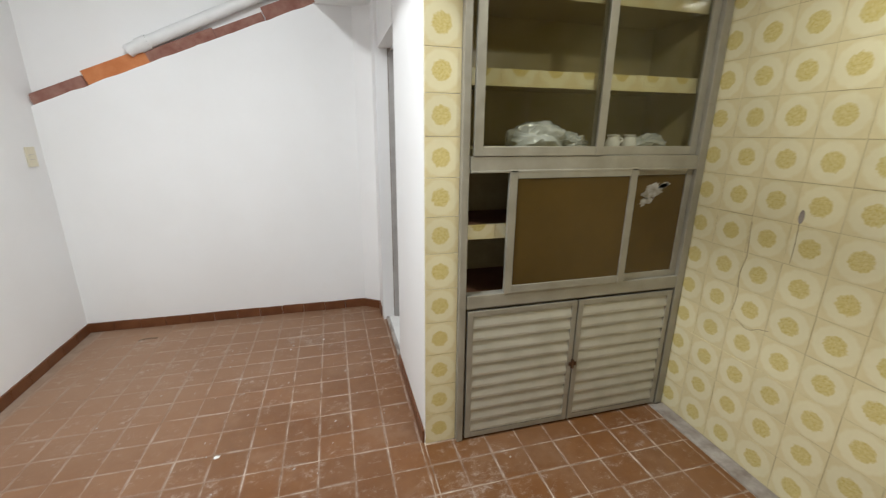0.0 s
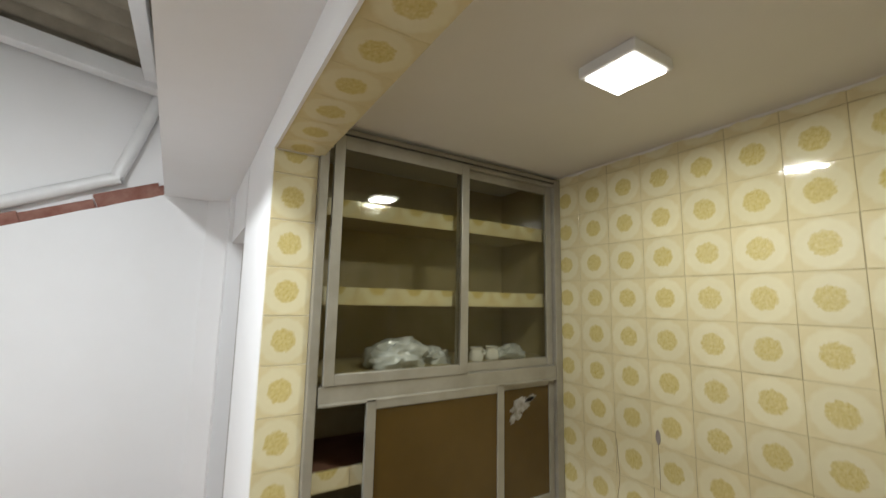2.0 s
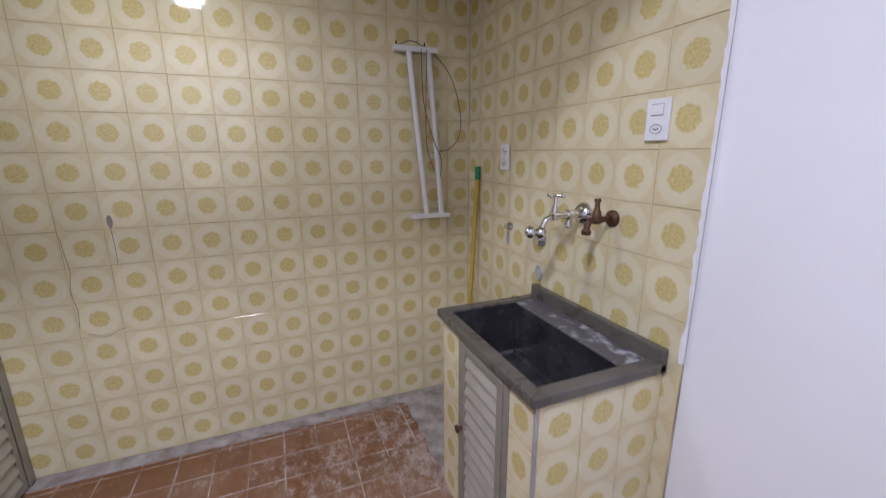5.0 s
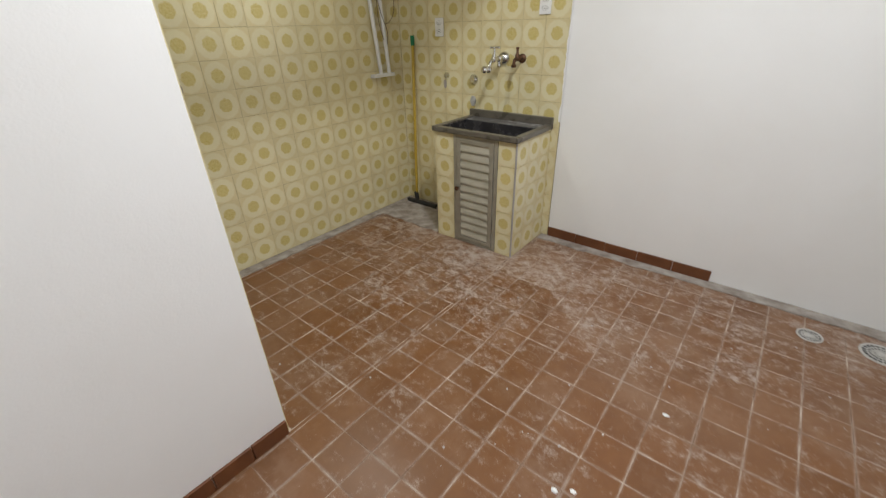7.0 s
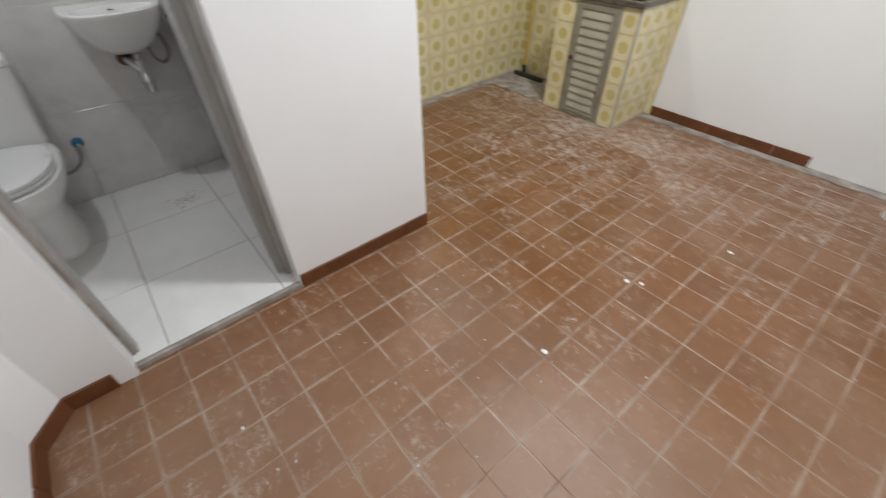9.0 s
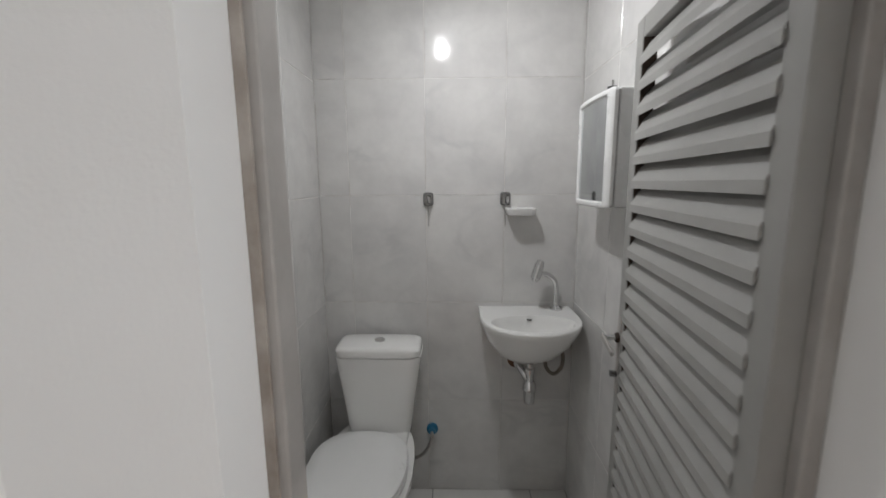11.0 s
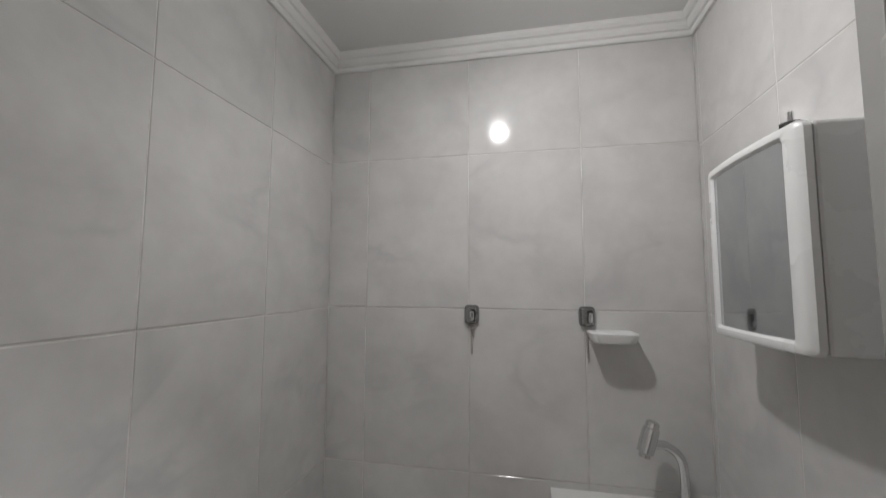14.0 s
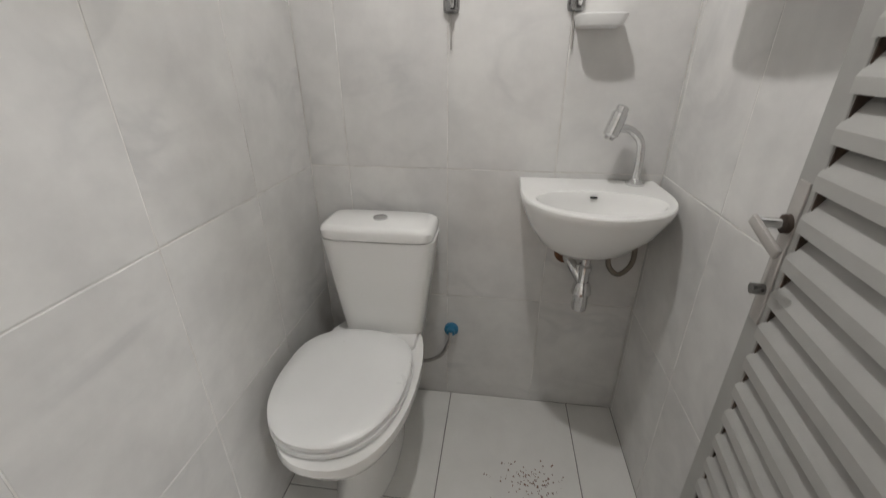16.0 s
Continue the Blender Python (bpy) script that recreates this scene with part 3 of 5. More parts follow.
# ---- louvered doors ----
def louver_door(owner, width, height, thick, rail, pitch, frame_mat, slat_mat, mid=(), turn=1):
    """Frame and slats in local x (width), y (thickness), z (height), hung at the local origin."""
    t = thick / 2
    for x0 in (0.0, width - rail):
        part("stile", boxed(x0, x0 + rail, -t, t, 0, height, bevel=0.002), frame_mat, owner)
    for z0 in (0.0, height - rail, *mid):
        part("rail", boxed(rail, width - rail, -t + 0.001, t - 0.001, z0, z0 + rail, bevel=0.002), frame_mat, owner)
    # dark strips paint the shade at the slat ends inside the stiles
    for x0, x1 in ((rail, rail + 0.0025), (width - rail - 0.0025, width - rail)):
        part("channel", boxed(x0, x1, -t * 0.86, t * 0.86, rail, height - rail), M_SHADE_WORN, owner, "dark strip with the shade inside the stile painted on")
    count = int((height - 2 * rail) / pitch)
    step = (height - 2 * rail) / count
    prof = [(-1.25, -0.62), (-1.25, -0.30), (-1.12, -0.22), (-0.2, 0.24), (0.95, 0.62), (0.95, 0.46), (0.0, 0.04), (-1.05, -0.52)]
    bm = bmesh.new()
    ends = [[bm.verts.new((x, turn * a * t, b * step)) for a, b in prof] for x in (rail - 0.003, width - rail + 0.003)]
    n = len(prof)
    for i in range(n):
        bm.faces.new((ends[0][i], ends[0][(i + 1) % n], ends[1][(i + 1) % n], ends[1][i]))
    bm.faces.new(ends[0][::-1]), bm.faces.new(ends[1])
    me = mesh_of("slat", bm, slat_mat)
    for i in range(count):
        z = rail + (i + 0.5) * step
        if any(abs(z - m - rail / 2) < rail / 2 + step * 0.3 for m in mid):
            continue
        s = new("slat", me)
        s.parent = owner
        s.location = (0, 0, z)


def door_frame():
    fr = thing("door_frame", "grey painted metal door frame with worn edges", "door frame", kind="structure")
    part("jamb", boxed(0.462, 0.512, D0, D0 + 0.022, BZ - 0.003, D_TOP, bevel=0.003), M_JAMB, fr)
    part("jamb", boxed(0.436, 0.484, D1 - 0.024, D1, BZ - 0.003, D_TOP, bevel=0.003), M_JAMB, fr)
    part("stop", boxed(0.430, 0.436, D1 - 0.012, D1, BZ - 0.003, D_TOP, bevel=0.001), M_CEMENT, fr, "rough mortar joint beside the jamb")
    part("head", boxed(0.446, 0.512, D0 + 0.022, D1 - 0.022, D_TOP - 0.022, D_TOP, bevel=0.003), M_JAMB, fr)
    part("threshold", boxed(0.372, 0.390, D0, D1, -0.004, BZ - 0.003, bevel=0.002), M_CEMENT, fr)
    return fr


door_frame()
door = thing("louvered_door", "open grey louvered metal bathroom door", "door", at=Matrix.Translation((0.482, 2.194, BZ + 0.012)) @ Matrix.Rotation(radians(-7.2), 4, "Z"))
louver_door(door, 0.610, 1.798, 0.034, 0.047, 0.0565, M_GREY, M_SLATW, turn=-1)
part("lock_plate", boxed(0.573, 0.600, 0.017, 0.0205, 0.852, 1.068, bevel=0.001), M_JAMB, door, "scratched dull lock plate")
lever = part("lever_handle", tubed([(0.587, 0.018, 1.008), (0.587, 0.060, 1.008)], 0.0075, 12, 1), M_CHROME, door, "chrome lever handle", smooth=True)
part("collar", turned([(0, 0), (0.014, 0), (0.013, 0.008), (0.0095, 0.010), (0, 0.010)], pose(0.587, 0.0195, 1.008, -90)), M_SHADE_WORN, lever, "dark worn collar", smooth=True)
part("blade", boxed(-0.062, 0.008, -0.004, 0.004, -0.008, 0.008, bevel=0.003, m=Matrix.Translation((0.587, 0.060, 1.008)) @ Matrix.Rotation(radians(12), 4, "Z") @ Matrix.Rotation(radians(-24), 4, "Y")), M_JAMB, lever, "flat dull lever blade", smooth=True)
part("key_cylinder", turned([(0.0, 0), (0.0085, 0), (0.0085, 0.018), (0.0, 0.018)], pose(0.587, 0.019, 0.905, -90)), M_STEEL, door, "dull steel key cylinder", smooth=True)


# ---- tiled cabinet in the nook ----
EDGED = []          # shelves with a front edge of cut tiles


def cabinet():
    X0, X1, YF, YB = 0.52, X_T, Y_C, 1.86
    cab = thing("tall_cabinet", "built-in cabinet with aluminium frame, glass and louvered doors", "cabinet")
    bm = bmesh.new()
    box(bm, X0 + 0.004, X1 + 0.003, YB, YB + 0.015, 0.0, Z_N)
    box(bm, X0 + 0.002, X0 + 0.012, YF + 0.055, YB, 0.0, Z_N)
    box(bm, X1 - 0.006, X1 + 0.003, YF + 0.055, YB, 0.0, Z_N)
    part("lining", bm, M_INSIDE, cab, "yellow tiled lining with the cupboard's shade in its colour")
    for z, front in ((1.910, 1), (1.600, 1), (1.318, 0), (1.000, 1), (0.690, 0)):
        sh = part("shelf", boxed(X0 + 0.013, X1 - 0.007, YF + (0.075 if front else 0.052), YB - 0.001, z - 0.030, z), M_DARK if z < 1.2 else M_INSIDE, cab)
        if front:
            EDGED.append((sh, z))
    for x0, x1 in ((X0 - 0.004, X0 + 0.026), (X1 - 0.045, X1 - 0.004)):
        part("post", boxed(x0, x1, YF, YF + 0.05, 0.0, Z_N - 0.012, bevel=0.003), M_ALU, cab)
    for z0, z1 in ((2.118, 2.160), (1.236, 1.292), (0.662, 0.722)):
        part("crossbar", boxed(X0 + 0.030, X1 - 0.045, YF + 0.002, YF + 0.05, z0, z1, bevel=0.003), M_ALU, cab)
    # solid black strip stands in for the shade in the gap above the doors
    part("track", boxed(X0 + 0.032, X1 - 0.047, YF - 0.004, YF + 0.004, 2.134, 2.139), M_BLACK, cab, "black strip painting the shaded gap of the upper track")
    part("track", boxed(X0 + 0.032, X1 - 0.047, YF - 0.008, YF + 0.004, 2.139, 2.148, bevel=0.001), M_ALU, cab)
    part("track", boxed(X0 + 0.032, X1 - 0.047, YF - 0.006, YF + 0.03, 1.230, 1.238, bevel=0.001), M_ALU, cab)

    def slider(name, x0, x1, z0, z1, y, w, fill, fill_label):
        d = part(name, boxed(x0, x0 + w, y, y + 0.018, z0, z1, bevel=0.002), M_ALU, cab, "sliding door in an aluminium frame")
        part("stile", boxed(x1 - w, x1, y, y + 0.018, z0, z1, bevel=0.002), M_ALU, d)
        for a in (z0, z1 - w):
            part("rail", boxed(x0 + w, x1 - w, y + 0.001, y + 0.017, a, a + w, bevel=0.002), M_ALU, d)
        p = part("pane", boxed(x0 + w - 0.004, x1 - w + 0.004, y + 0.007, y + 0.011, z0 + w - 0.004, z1 - w + 0.004), fill, d, fill_label)
        if fill is M_GLASS:
            p.visible_shadow = False

    slider("glass_door", 0.562, 1.122, 1.293, 2.120, YF - 0.004, 0.036, M_GLASS, "smoky clear glass pane")
    slider("glass_door", 1.086, X1 - 0.046, 1.293, 2.118, YF + 0.020, 0.036, M_GLASS, "smoky clear glass pane")
    slider("amber_door", 0.712, 1.305, 0.722, 1.240, YF - 0.006, 0.034, M_AMBER, "brown amber sheet")
    slider("amber_door", 1.275, X1 - 0.046, 0.722, 1.236, YF + 0.018, 0.030, M_AMBER, "brown amber sheet")
    for cx, cz, rx, rz, seed in ((1.425, 1.135, 0.075, 0.034, 2), (1.385, 1.085, 0.036, 0.022, 9), (1.475, 1.160, 0.030, 0.016, 14)):
        rim = []
        for i in range(72):
            a = i * math.tau / 72
            k = 0.80 + 0.55 * noise.noise((math.cos(a) * 1.6, math.sin(a) * 1.6, seed)) + 0.30 * noise.noise((math.cos(a) * 7, math.sin(a) * 7, seed))
            rim.append((cx + rx * k * math.cos(a), cz + rz * k * math.sin(a) + 0.25 * rx * k * math.cos(a)))
        bm = loft([[(x, YF + y, z) for x, z in rim] for y in (0.0235, 0.0245)])
        part("sticker_residue", bm, M_RESIDUE, cab, "torn white sticker residue")
    LEAF_TOP = 0.650
    for x0, x1 in ((0.556, 1.083), (1.089, X1 - 0.056)):
        d = part("louvered_leaf", boxed(x0, x0 + 0.026, YF + 0.001, YF + 0.025, 0.012, LEAF_TOP, bevel=0.002), M_ALU, cab, "louvered aluminium door leaf")
        t = 0.012
        part("stile", boxed(x1 - 0.026, x1, YF + 0.001, YF + 0.025, 0.012, LEAF_TOP, bevel=0.002), M_ALU, d)
        for z0 in (0.012, LEAF_TOP - 0.026):
            part("rail", boxed(x0 + 0.026, x1 - 0.026, YF + 0.002, YF + 0.024, z0, z0 + 0.026, bevel=0.002), M_ALU, d)
        count, step = 10, (LEAF_TOP - 0.026 - 0.038) / 10
        prof = [(-0.95, -0.42), (-0.95, -0.22), (-0.1, 0.50), (0.95, 0.62), (0.95, 0.50), (0.0, 0.30)]
        bm = bmesh.new()
        ends = [[bm.verts.new((x, YF + 0.013 + a * t, b * step)) for a, b in prof] for x in (x0 + 0.024, x1 - 0.024)]
        for i in range(6):
            bm.faces.new((ends[0][i], ends[0][(i + 1) % 6], ends[1][(i + 1) % 6], ends[1][i]))
        bm.faces.new(ends[0][::-1]), bm.faces.new(ends[1])
        me = mesh_of("slat", bm, M_SLAT)
        for i in range(count):
            s = new("slat", me)
            s.parent = d
            s.location = (0, 0, 0.038 + (i + 0.5) * step)
    part("latch", boxed(1.066, 1.106, YF - 0.006, YF + 0.001, 0.318, 0.336, bevel=0.002), M_RUST_SHADE, cab, "small dark metal latch")
    part("latch", boxed(1.078, 1.088, YF - 0.012, YF + 0.001, 0.305, 0.350, bevel=0.002), M_RUST_SHADE, cab, "small dark metal latch")
    return cab


cabinet()


def crumpled(name, x, y, z, sx, sy, sz, label, category, mat, amount=0.35):
    bm = bmesh.new()
    bmesh.ops.create_icosphere(bm, subdivisions=4, radius=1.0)
    for v in bm.verts:
        q = v.co.copy()
        f = 1 + amount * 1.2 * noise.noise(q * 1.5 + Vector((x * 9, y, 0))) + amount * 0.9 * abs(noise.noise(q * 2.6 + Vector((3, y, 0)))) - amount * 0.55 * abs(noise.noise(q * 6.0))
        v.co = Vector((v.co.x * sx * f, v.co.y * sy * f, max(v.co.z * f, -0.62) * sz))
    low = min(v.co.z for v in bm.verts)
    for v in bm.verts:
        v.co += Vector((x, y, z - low))
    return solid(name, bm, mat, label, category, smooth=True)


crumpled("plastic_bag", 0.885, 1.56, 1.3185, 0.13, 0.07, 0.062, "crumpled white plastic bag on the cabinet shelf", "bag", M_BAG, 0.30)
crumpled("crumpled_wrapper", 1.06, 1.57, 1.3185, 0.06, 0.05, 0.035, "small crumpled clear wrapper on the cabinet shelf", "wrapper", M_BAG, 0.35)
for cx, cy, r in ((1.26, 1.56, 0.030), (1.35, 1.565, 0.030)):
    cup = thing("tap_fitting", "old white ceramic fitting on the cabinet shelf", "fitting", "old fittings")
    part("body", turned([(0.0, 0), (r, 0), (r * 1.1, 0.02), (r * 0.8, 0.045), (r, 0.055), (r * 0.7, 0.058), (0, 0.058)], pose(cx, cy, 1.3185)), M_CERAMIC, cup, smooth=True)
    part("ring", tubed([(cx + r, cy, 1.337), (cx + r + 0.022, cy, 1.352), (cx + r, cy, 1.365)], 0.005, 8), M_CERAMIC, cup, smooth=True)
crumpled("white_cloth", 1.45, 1.56, 1.3185, 0.075, 0.05, 0.036, "folded white rag on the cabinet shelf", "rag", M_BAG, 0.25)


# ---- sink unit ----
def sink_unit():
    x0, x1, y0, y1 = 0.372, 0.985, Y_S, -0.19
    u = thing("laundry_sink_unit", "yellow tiled laundry sink unit with dark stone top", "sink unit")
    bm = boxed(x0 + 0.006, x0 + 0.024, y0, y1 - 0.006, 0, 0.751)
    box(bm, x0 + 0.024, 0.502, y1 - 0.03, y1 - 0.006, 0, 0.751)
    box(bm, 0.826, x1 - 0.024, y1 - 0.03, y1 - 0.006, 0, 0.751)
    box(bm, x1 - 0.024, x1 - 0.006, y0, y1 - 0.006, 0, 0.751)
    box(bm, x0 + 0.024, x1 - 0.024, y0, y0 + 0.02, 0, 0.751)
    box(bm, x0 + 0.024, x1 - 0.024, y0 + 0.02, y1 - 0.05, 0, 0.05)
    part("body", bm, M_WGROUT, u)
    # stone top with a sunk trough
    a, b, c, d = x0 - 0.012, x1 + 0.012, y0 + 0.002, y1 + 0.020
    ix0, ix1, iy0, iy1 = a + 0.045, b - 0.042, c + 0.125, d - 0.045
    zt, zb = 0.784, 0.56
    bm = bmesh.new()
    box(bm, a, ix0, c, d, 0.7515, zt, bevel=0.006)
    box(bm, ix1, b, c, d, 0.7515, zt, bevel=0.006)
    box(bm, ix0 - 0.004, ix1 + 0.004, iy1, d, 0.7515, zt - 0.001, bevel=0.006)
    top = part("stone_top", bm, M_RIM, u, "grey stone rim")
    def rect(g, z):
        return [(ix0 - g, iy0 - g, z), (ix1 + g, iy0 - g, z), (ix1 + g, iy1 + g, z), (ix0 - g, iy1 + g, z)]

    bm = loft([rect(0.02, zb - 0.02), rect(0.02, zt - 0.012), rect(-0.002, zt - 0.012), rect(-0.006, zb + 0.012), rect(-0.016, zb)])
    part("trough", bm, M_STONE, u, "black sunken trough")
    part("ledge", boxed(ix0 - 0.004, ix1 + 0.004, c + 0.026, iy0 + 0.002, 0.75, zt - 0.006, bevel=0.004), M_LEDGE, u, "soap ledge with chalky residue")
    part("upstand", boxed(a, b, c - 0.0015, c + 0.026, 0.7515, 0.826, bevel=0.005), M_RIM, u, "stone upstand against the wall")
    part("drain", turned([(0.0, 0), (0.024, 0), (0.024, 0.004), (0.016, 0.002), (0.0, 0.002)], pose(ix1 - 0.12, (iy0 + iy1) / 2, zb)), M_CHROME, u, smooth=True)
    part("corner_trim", boxed(x0 - 0.003, x0 + 0.007, y1 - 0.007, y1 + 0.003, 0.0, 0.751, bevel=0.002), M_JAMB, u, "grey metal corner trim")
    fr = part("hatch_frame", boxed(0.498, 0.522, y1 - 0.03, y1 + 0.004, 0.004, 0.751, bevel=0.002), M_ALU, u, "aluminium frame of the hatch")
    part("post", boxed(0.806, 0.830, y1 - 0.03, y1 + 0.004, 0.004, 0.751, bevel=0.002), M_ALU, fr)
    part("rail", boxed(0.522, 0.806, y1 - 0.029, y1 + 0.003, 0.729, 0.751, bevel=0.002), M_ALU, fr)
    part("rail", boxed(0.522, 0.806, y1 - 0.029, y1 + 0.003, 0.004, 0.020, bevel=0.002), M_ALU, fr)
    leaf = part("hatch_door", boxed(0.525, 0.555, y1 - 0.018, y1 + 0.008, 0.024, 0.728, bevel=0.002), M_ALU, u, "louvered aluminium hatch door")
    part("stile", boxed(0.773, 0.803, y1 - 0.018, y1 + 0.008, 0.024, 0.728, bevel=0.002), M_ALU, leaf)
    for z in (0.024, 0.700):
        part("rail", boxed(0.555, 0.773, y1 - 0.017, y1 + 0.007, z, z + 0.028, bevel=0.002), M_ALU, leaf)
    step, t = (0.700 - 0.052) / 12, 0.012
    prof = [(0.95, -0.42), (0.95, -0.22), (0.1, 0.50), (-0.95, 0.62), (-0.95, 0.50), (0.0, 0.30)]
    bm = bmesh.new()
    ends = [[bm.verts.new((x, y1 - 0.005 + p * t, q * step)) for p, q in prof] for x in (0.553, 0.775)]
    for i in range(6):
        bm.faces.new((ends[0][i], ends[0][(i + 1) % 6], ends[1][(i + 1) % 6], ends[1][i]))
    bm.faces.new(ends[0][::-1]), bm.faces.new(ends[1])
    me = mesh_of("slat", bm, M_SLAT)
    for i in range(12):
        s = new("slat", me)
        s.parent = leaf
        s.location = (0, 0, 0.052 + (i + 0.5) * step)
    part("knob", turned([(0.0, 0), (0.006, 0), (0.006, 0.012), (0.014, 0.016), (0.014, 0.024), (0.0, 0.026)], pose(0.790, y1 + 0.007, 0.40, -90)), M_RUST_SHADE, u, "small dark knob", smooth=True)
    return u


SINK = sink_unit()


def ball(r, m):
    return turned([(0, -r), *[(r * math.cos(k * math.pi / 12), r * math.sin(k * math.pi / 12)) for k in range(-5, 6)], (0, r)], m, 18)


def chrome_tap(x, z, arm):
    """A long bib tap on the sink wall with a side outlet and a hose adaptor at its end."""
    t = thing("wall_tap", "chrome wall tap with cross handle above the sink", "tap")
    y = Y_S
    part("rose", turned([(0.0, 0), (0.040, 0), (0.040, 0.004), (0.037, 0.014), (0.026, 0.026), (0.017, 0.030), (0, 0.030)], pose(x, y, z, -90)), M_CHROME, t, smooth=True)
    part("barrel", turned([(0, 0.02), (0.015, 0.02), (0.015, 0.055), (0.018, 0.058), (0.018, 0.075), (0.013, 0.080), (0.012, arm * 0.70), (0.017, arm * 0.71), (0.017, arm * 0.83), (0.010, arm * 0.86), (0, arm * 0.86)], pose(x, y, z, -90)), M_CHROME, t, smooth=True)
    part("side_outlet", turned([(0, -0.040), (0.011, -0.040), (0.013, -0.030), (0.010, -0.018), (0.010, 0.0), (0, 0.0)], pose(x, y + 0.066, z - 0.006)), M_CHROME, t, smooth=True)
    part("spout", tubed([(x, y + arm * 0.80, z - 0.004), (x + 0.002, y + arm * 0.95, z - 0.012), (x + 0.004, y + arm + 0.008, z - 0.040)], 0.010, 12), M_CHROME, t, smooth=True)
    part("spindle", turned([(0.0, 0), (0.013, 0), (0.011, 0.018), (0.007, 0.026), (0.007, 0.060), (0, 0.060)], pose(x, y + arm * 0.77, z + 0.010, 0, -4, 0)), M_CHROME, t, smooth=True)
    bm = bmesh.new()
    for a in (20, 110):
        tube(bm, [Matrix.Rotation(radians(a), 3, "Z") @ Vector((k * 0.026, 0, 0)) + Vector((x - 0.004, y + arm * 0.77, z + 0.068)) for k in (-1, 1)], 0.0060, 8, 1)
        for k in (-1, 1):
            lathe(bm, [(0, -0.008), (0.007, -0.005), (0.0085, 0), (0.007, 0.005), (0, 0.008)], Matrix.Translation(Matrix.Rotation(radians(a), 3, "Z") @ Vector((k * 0.026, 0, 0)) + Vector((x - 0.004, y + arm * 0.77, z + 0.068))), 10)
    part("cross_handle", bm, M_CHROME, t, smooth=True)
    part("nozzle", ball(0.021, pose(x + 0.004, y + arm + 0.010, z - 0.054)), M_CHROME, t, smooth=True)
    part("hose_adaptor", ball(0.021, pose(x + 0.016, y + arm + 0.042, z - 0.052)), M_CHROME, t, smooth=True)
    return t


def rusty_tap(x, z):
    """A short corroded bib tap with its handle missing."""
    t = thing("wall_tap", "corroded brown brass wall tap above the sink", "tap")
    y = Y_S
    part("rose", turned([(0.0, 0), (0.027, 0), (0.026, 0.008), (0.018, 0.015), (0.012, 0.018), (0, 0.018)], pose(x, y, z, -90)), M_RUST_SHADE, t, "dark corroded wall rose", smooth=True)
    part("body", turned([(0, 0.01), (0.010, 0.01), (0.0095, 0.048), (0.013, 0.052), (0.013, 0.078), (0.009, 0.084), (0, 0.084)], pose(x, y, z, -90)), M_RUST_SHADE, t, smooth=True)
    part("outlet", tubed([(x, y + 0.080, z), (x, y + 0.098, z - 0.006), (x, y + 0.104, z - 0.030)], 0.010, 12), M_RUST_SHADE, t, smooth=True)
    part("nozzle", turned([(0, 0), (0.014, 0), (0.015, 0.012), (0.010, 0.018), (0, 0.018)], pose(x, y + 0.104, z - 0.044)), M_RUST_SHADE, t, smooth=True)
    part("spindle", turned([(0, 0), (0.014, 0), (0.013, 0.020), (0.008, 0.026), (0.007, 0.048), (0.010, 0.050), (0.010, 0.060), (0, 0.060)], pose(x, y + 0.068, z + 0.006)), M_RUST_SHADE, t, smooth=True)
    return t


chrome_tap(0.742, 1.156, 0.165)
rusty_tap(0.612, 1.158)
for x, z, r in ((1.215, 1.033, 0.020), (0.978, 1.018, 0.033)):
    s = thing("pipe_rose", "round chrome cover on the tiled wall", "pipe cover", "wall pipe covers")
    part("rose", turned([(0, 0), (r, 0), (r * 0.95, 0.010), (r * 0.6, 0.022), (r * 0.55, 0.03), (0, 0.032)], pose(x, Y_S, z, -90)), M_CHROME, s, smooth=True)
solid("plaster_patch", turned([(0, 0), (0.020, 0), (0.018, 0.004), (0, 0.004)], pose(1.235, Y_S, 0.975, -90) @ Matrix.Diagonal((0.7, 1.6, 1, 1))), M_CEMENT, "grey cement patch on the tiled wall", "wall patch")
solid("plaster_patch", turned([(0, 0), (0.030, 0), (0.028, 0.004), (0, 0.004)], pose(0.985, Y_S, 0.875, -90) @ Matrix.Diagonal((0.8, 1.2, 1, 1))), M_DUST, "pale filler patch on the tiled wall above the sink", "wall patch")


for pts in ([(1.170, 1.045), (1.163, 0.96), (1.158, 0.90), (1.168, 0.82), (1.163, 0.74), (1.170, 0.66)], [(1.150, 0.625), (1.125, 0.618), (1.100, 0.604), (1.072, 0.609), (1.050, 0.626), (1.010, 0.632)], [(0.998, 1.08), (0.995, 1.0), (0.998, 0.92)]):
    solid("wall_crack", tubed([(X_T - 0.0002, y + 0.010 * noise.noise((z * 60, y * 50, 0)), z + 0.006 * noise.noise((y * 70, z * 40, 5))) for y, z in pts], 0.0010, 6, 2), M_WIRE, "thin dark crack in the flowered tiles", "crack", "wall cracks")
solid("tile_chip", turned([(0, 0), (0.013, 0), (0.011, 0.003), (0, 0.003)], pose(X_T, 0.997, 1.097, 0, -90) @ Matrix.Diagonal((2.0, 0.75, 1, 1))), M_CEMENT, "grey cement chip between the flowered tiles", "tile chip")
solid("nail", tubed([(0.100, Y_S - 0.012, 1.660), (0.100, Y_S - 0.002, 1.660)], 0.004, 8, 1), M_BLACK, "small dark nail in the white wall", "nail")


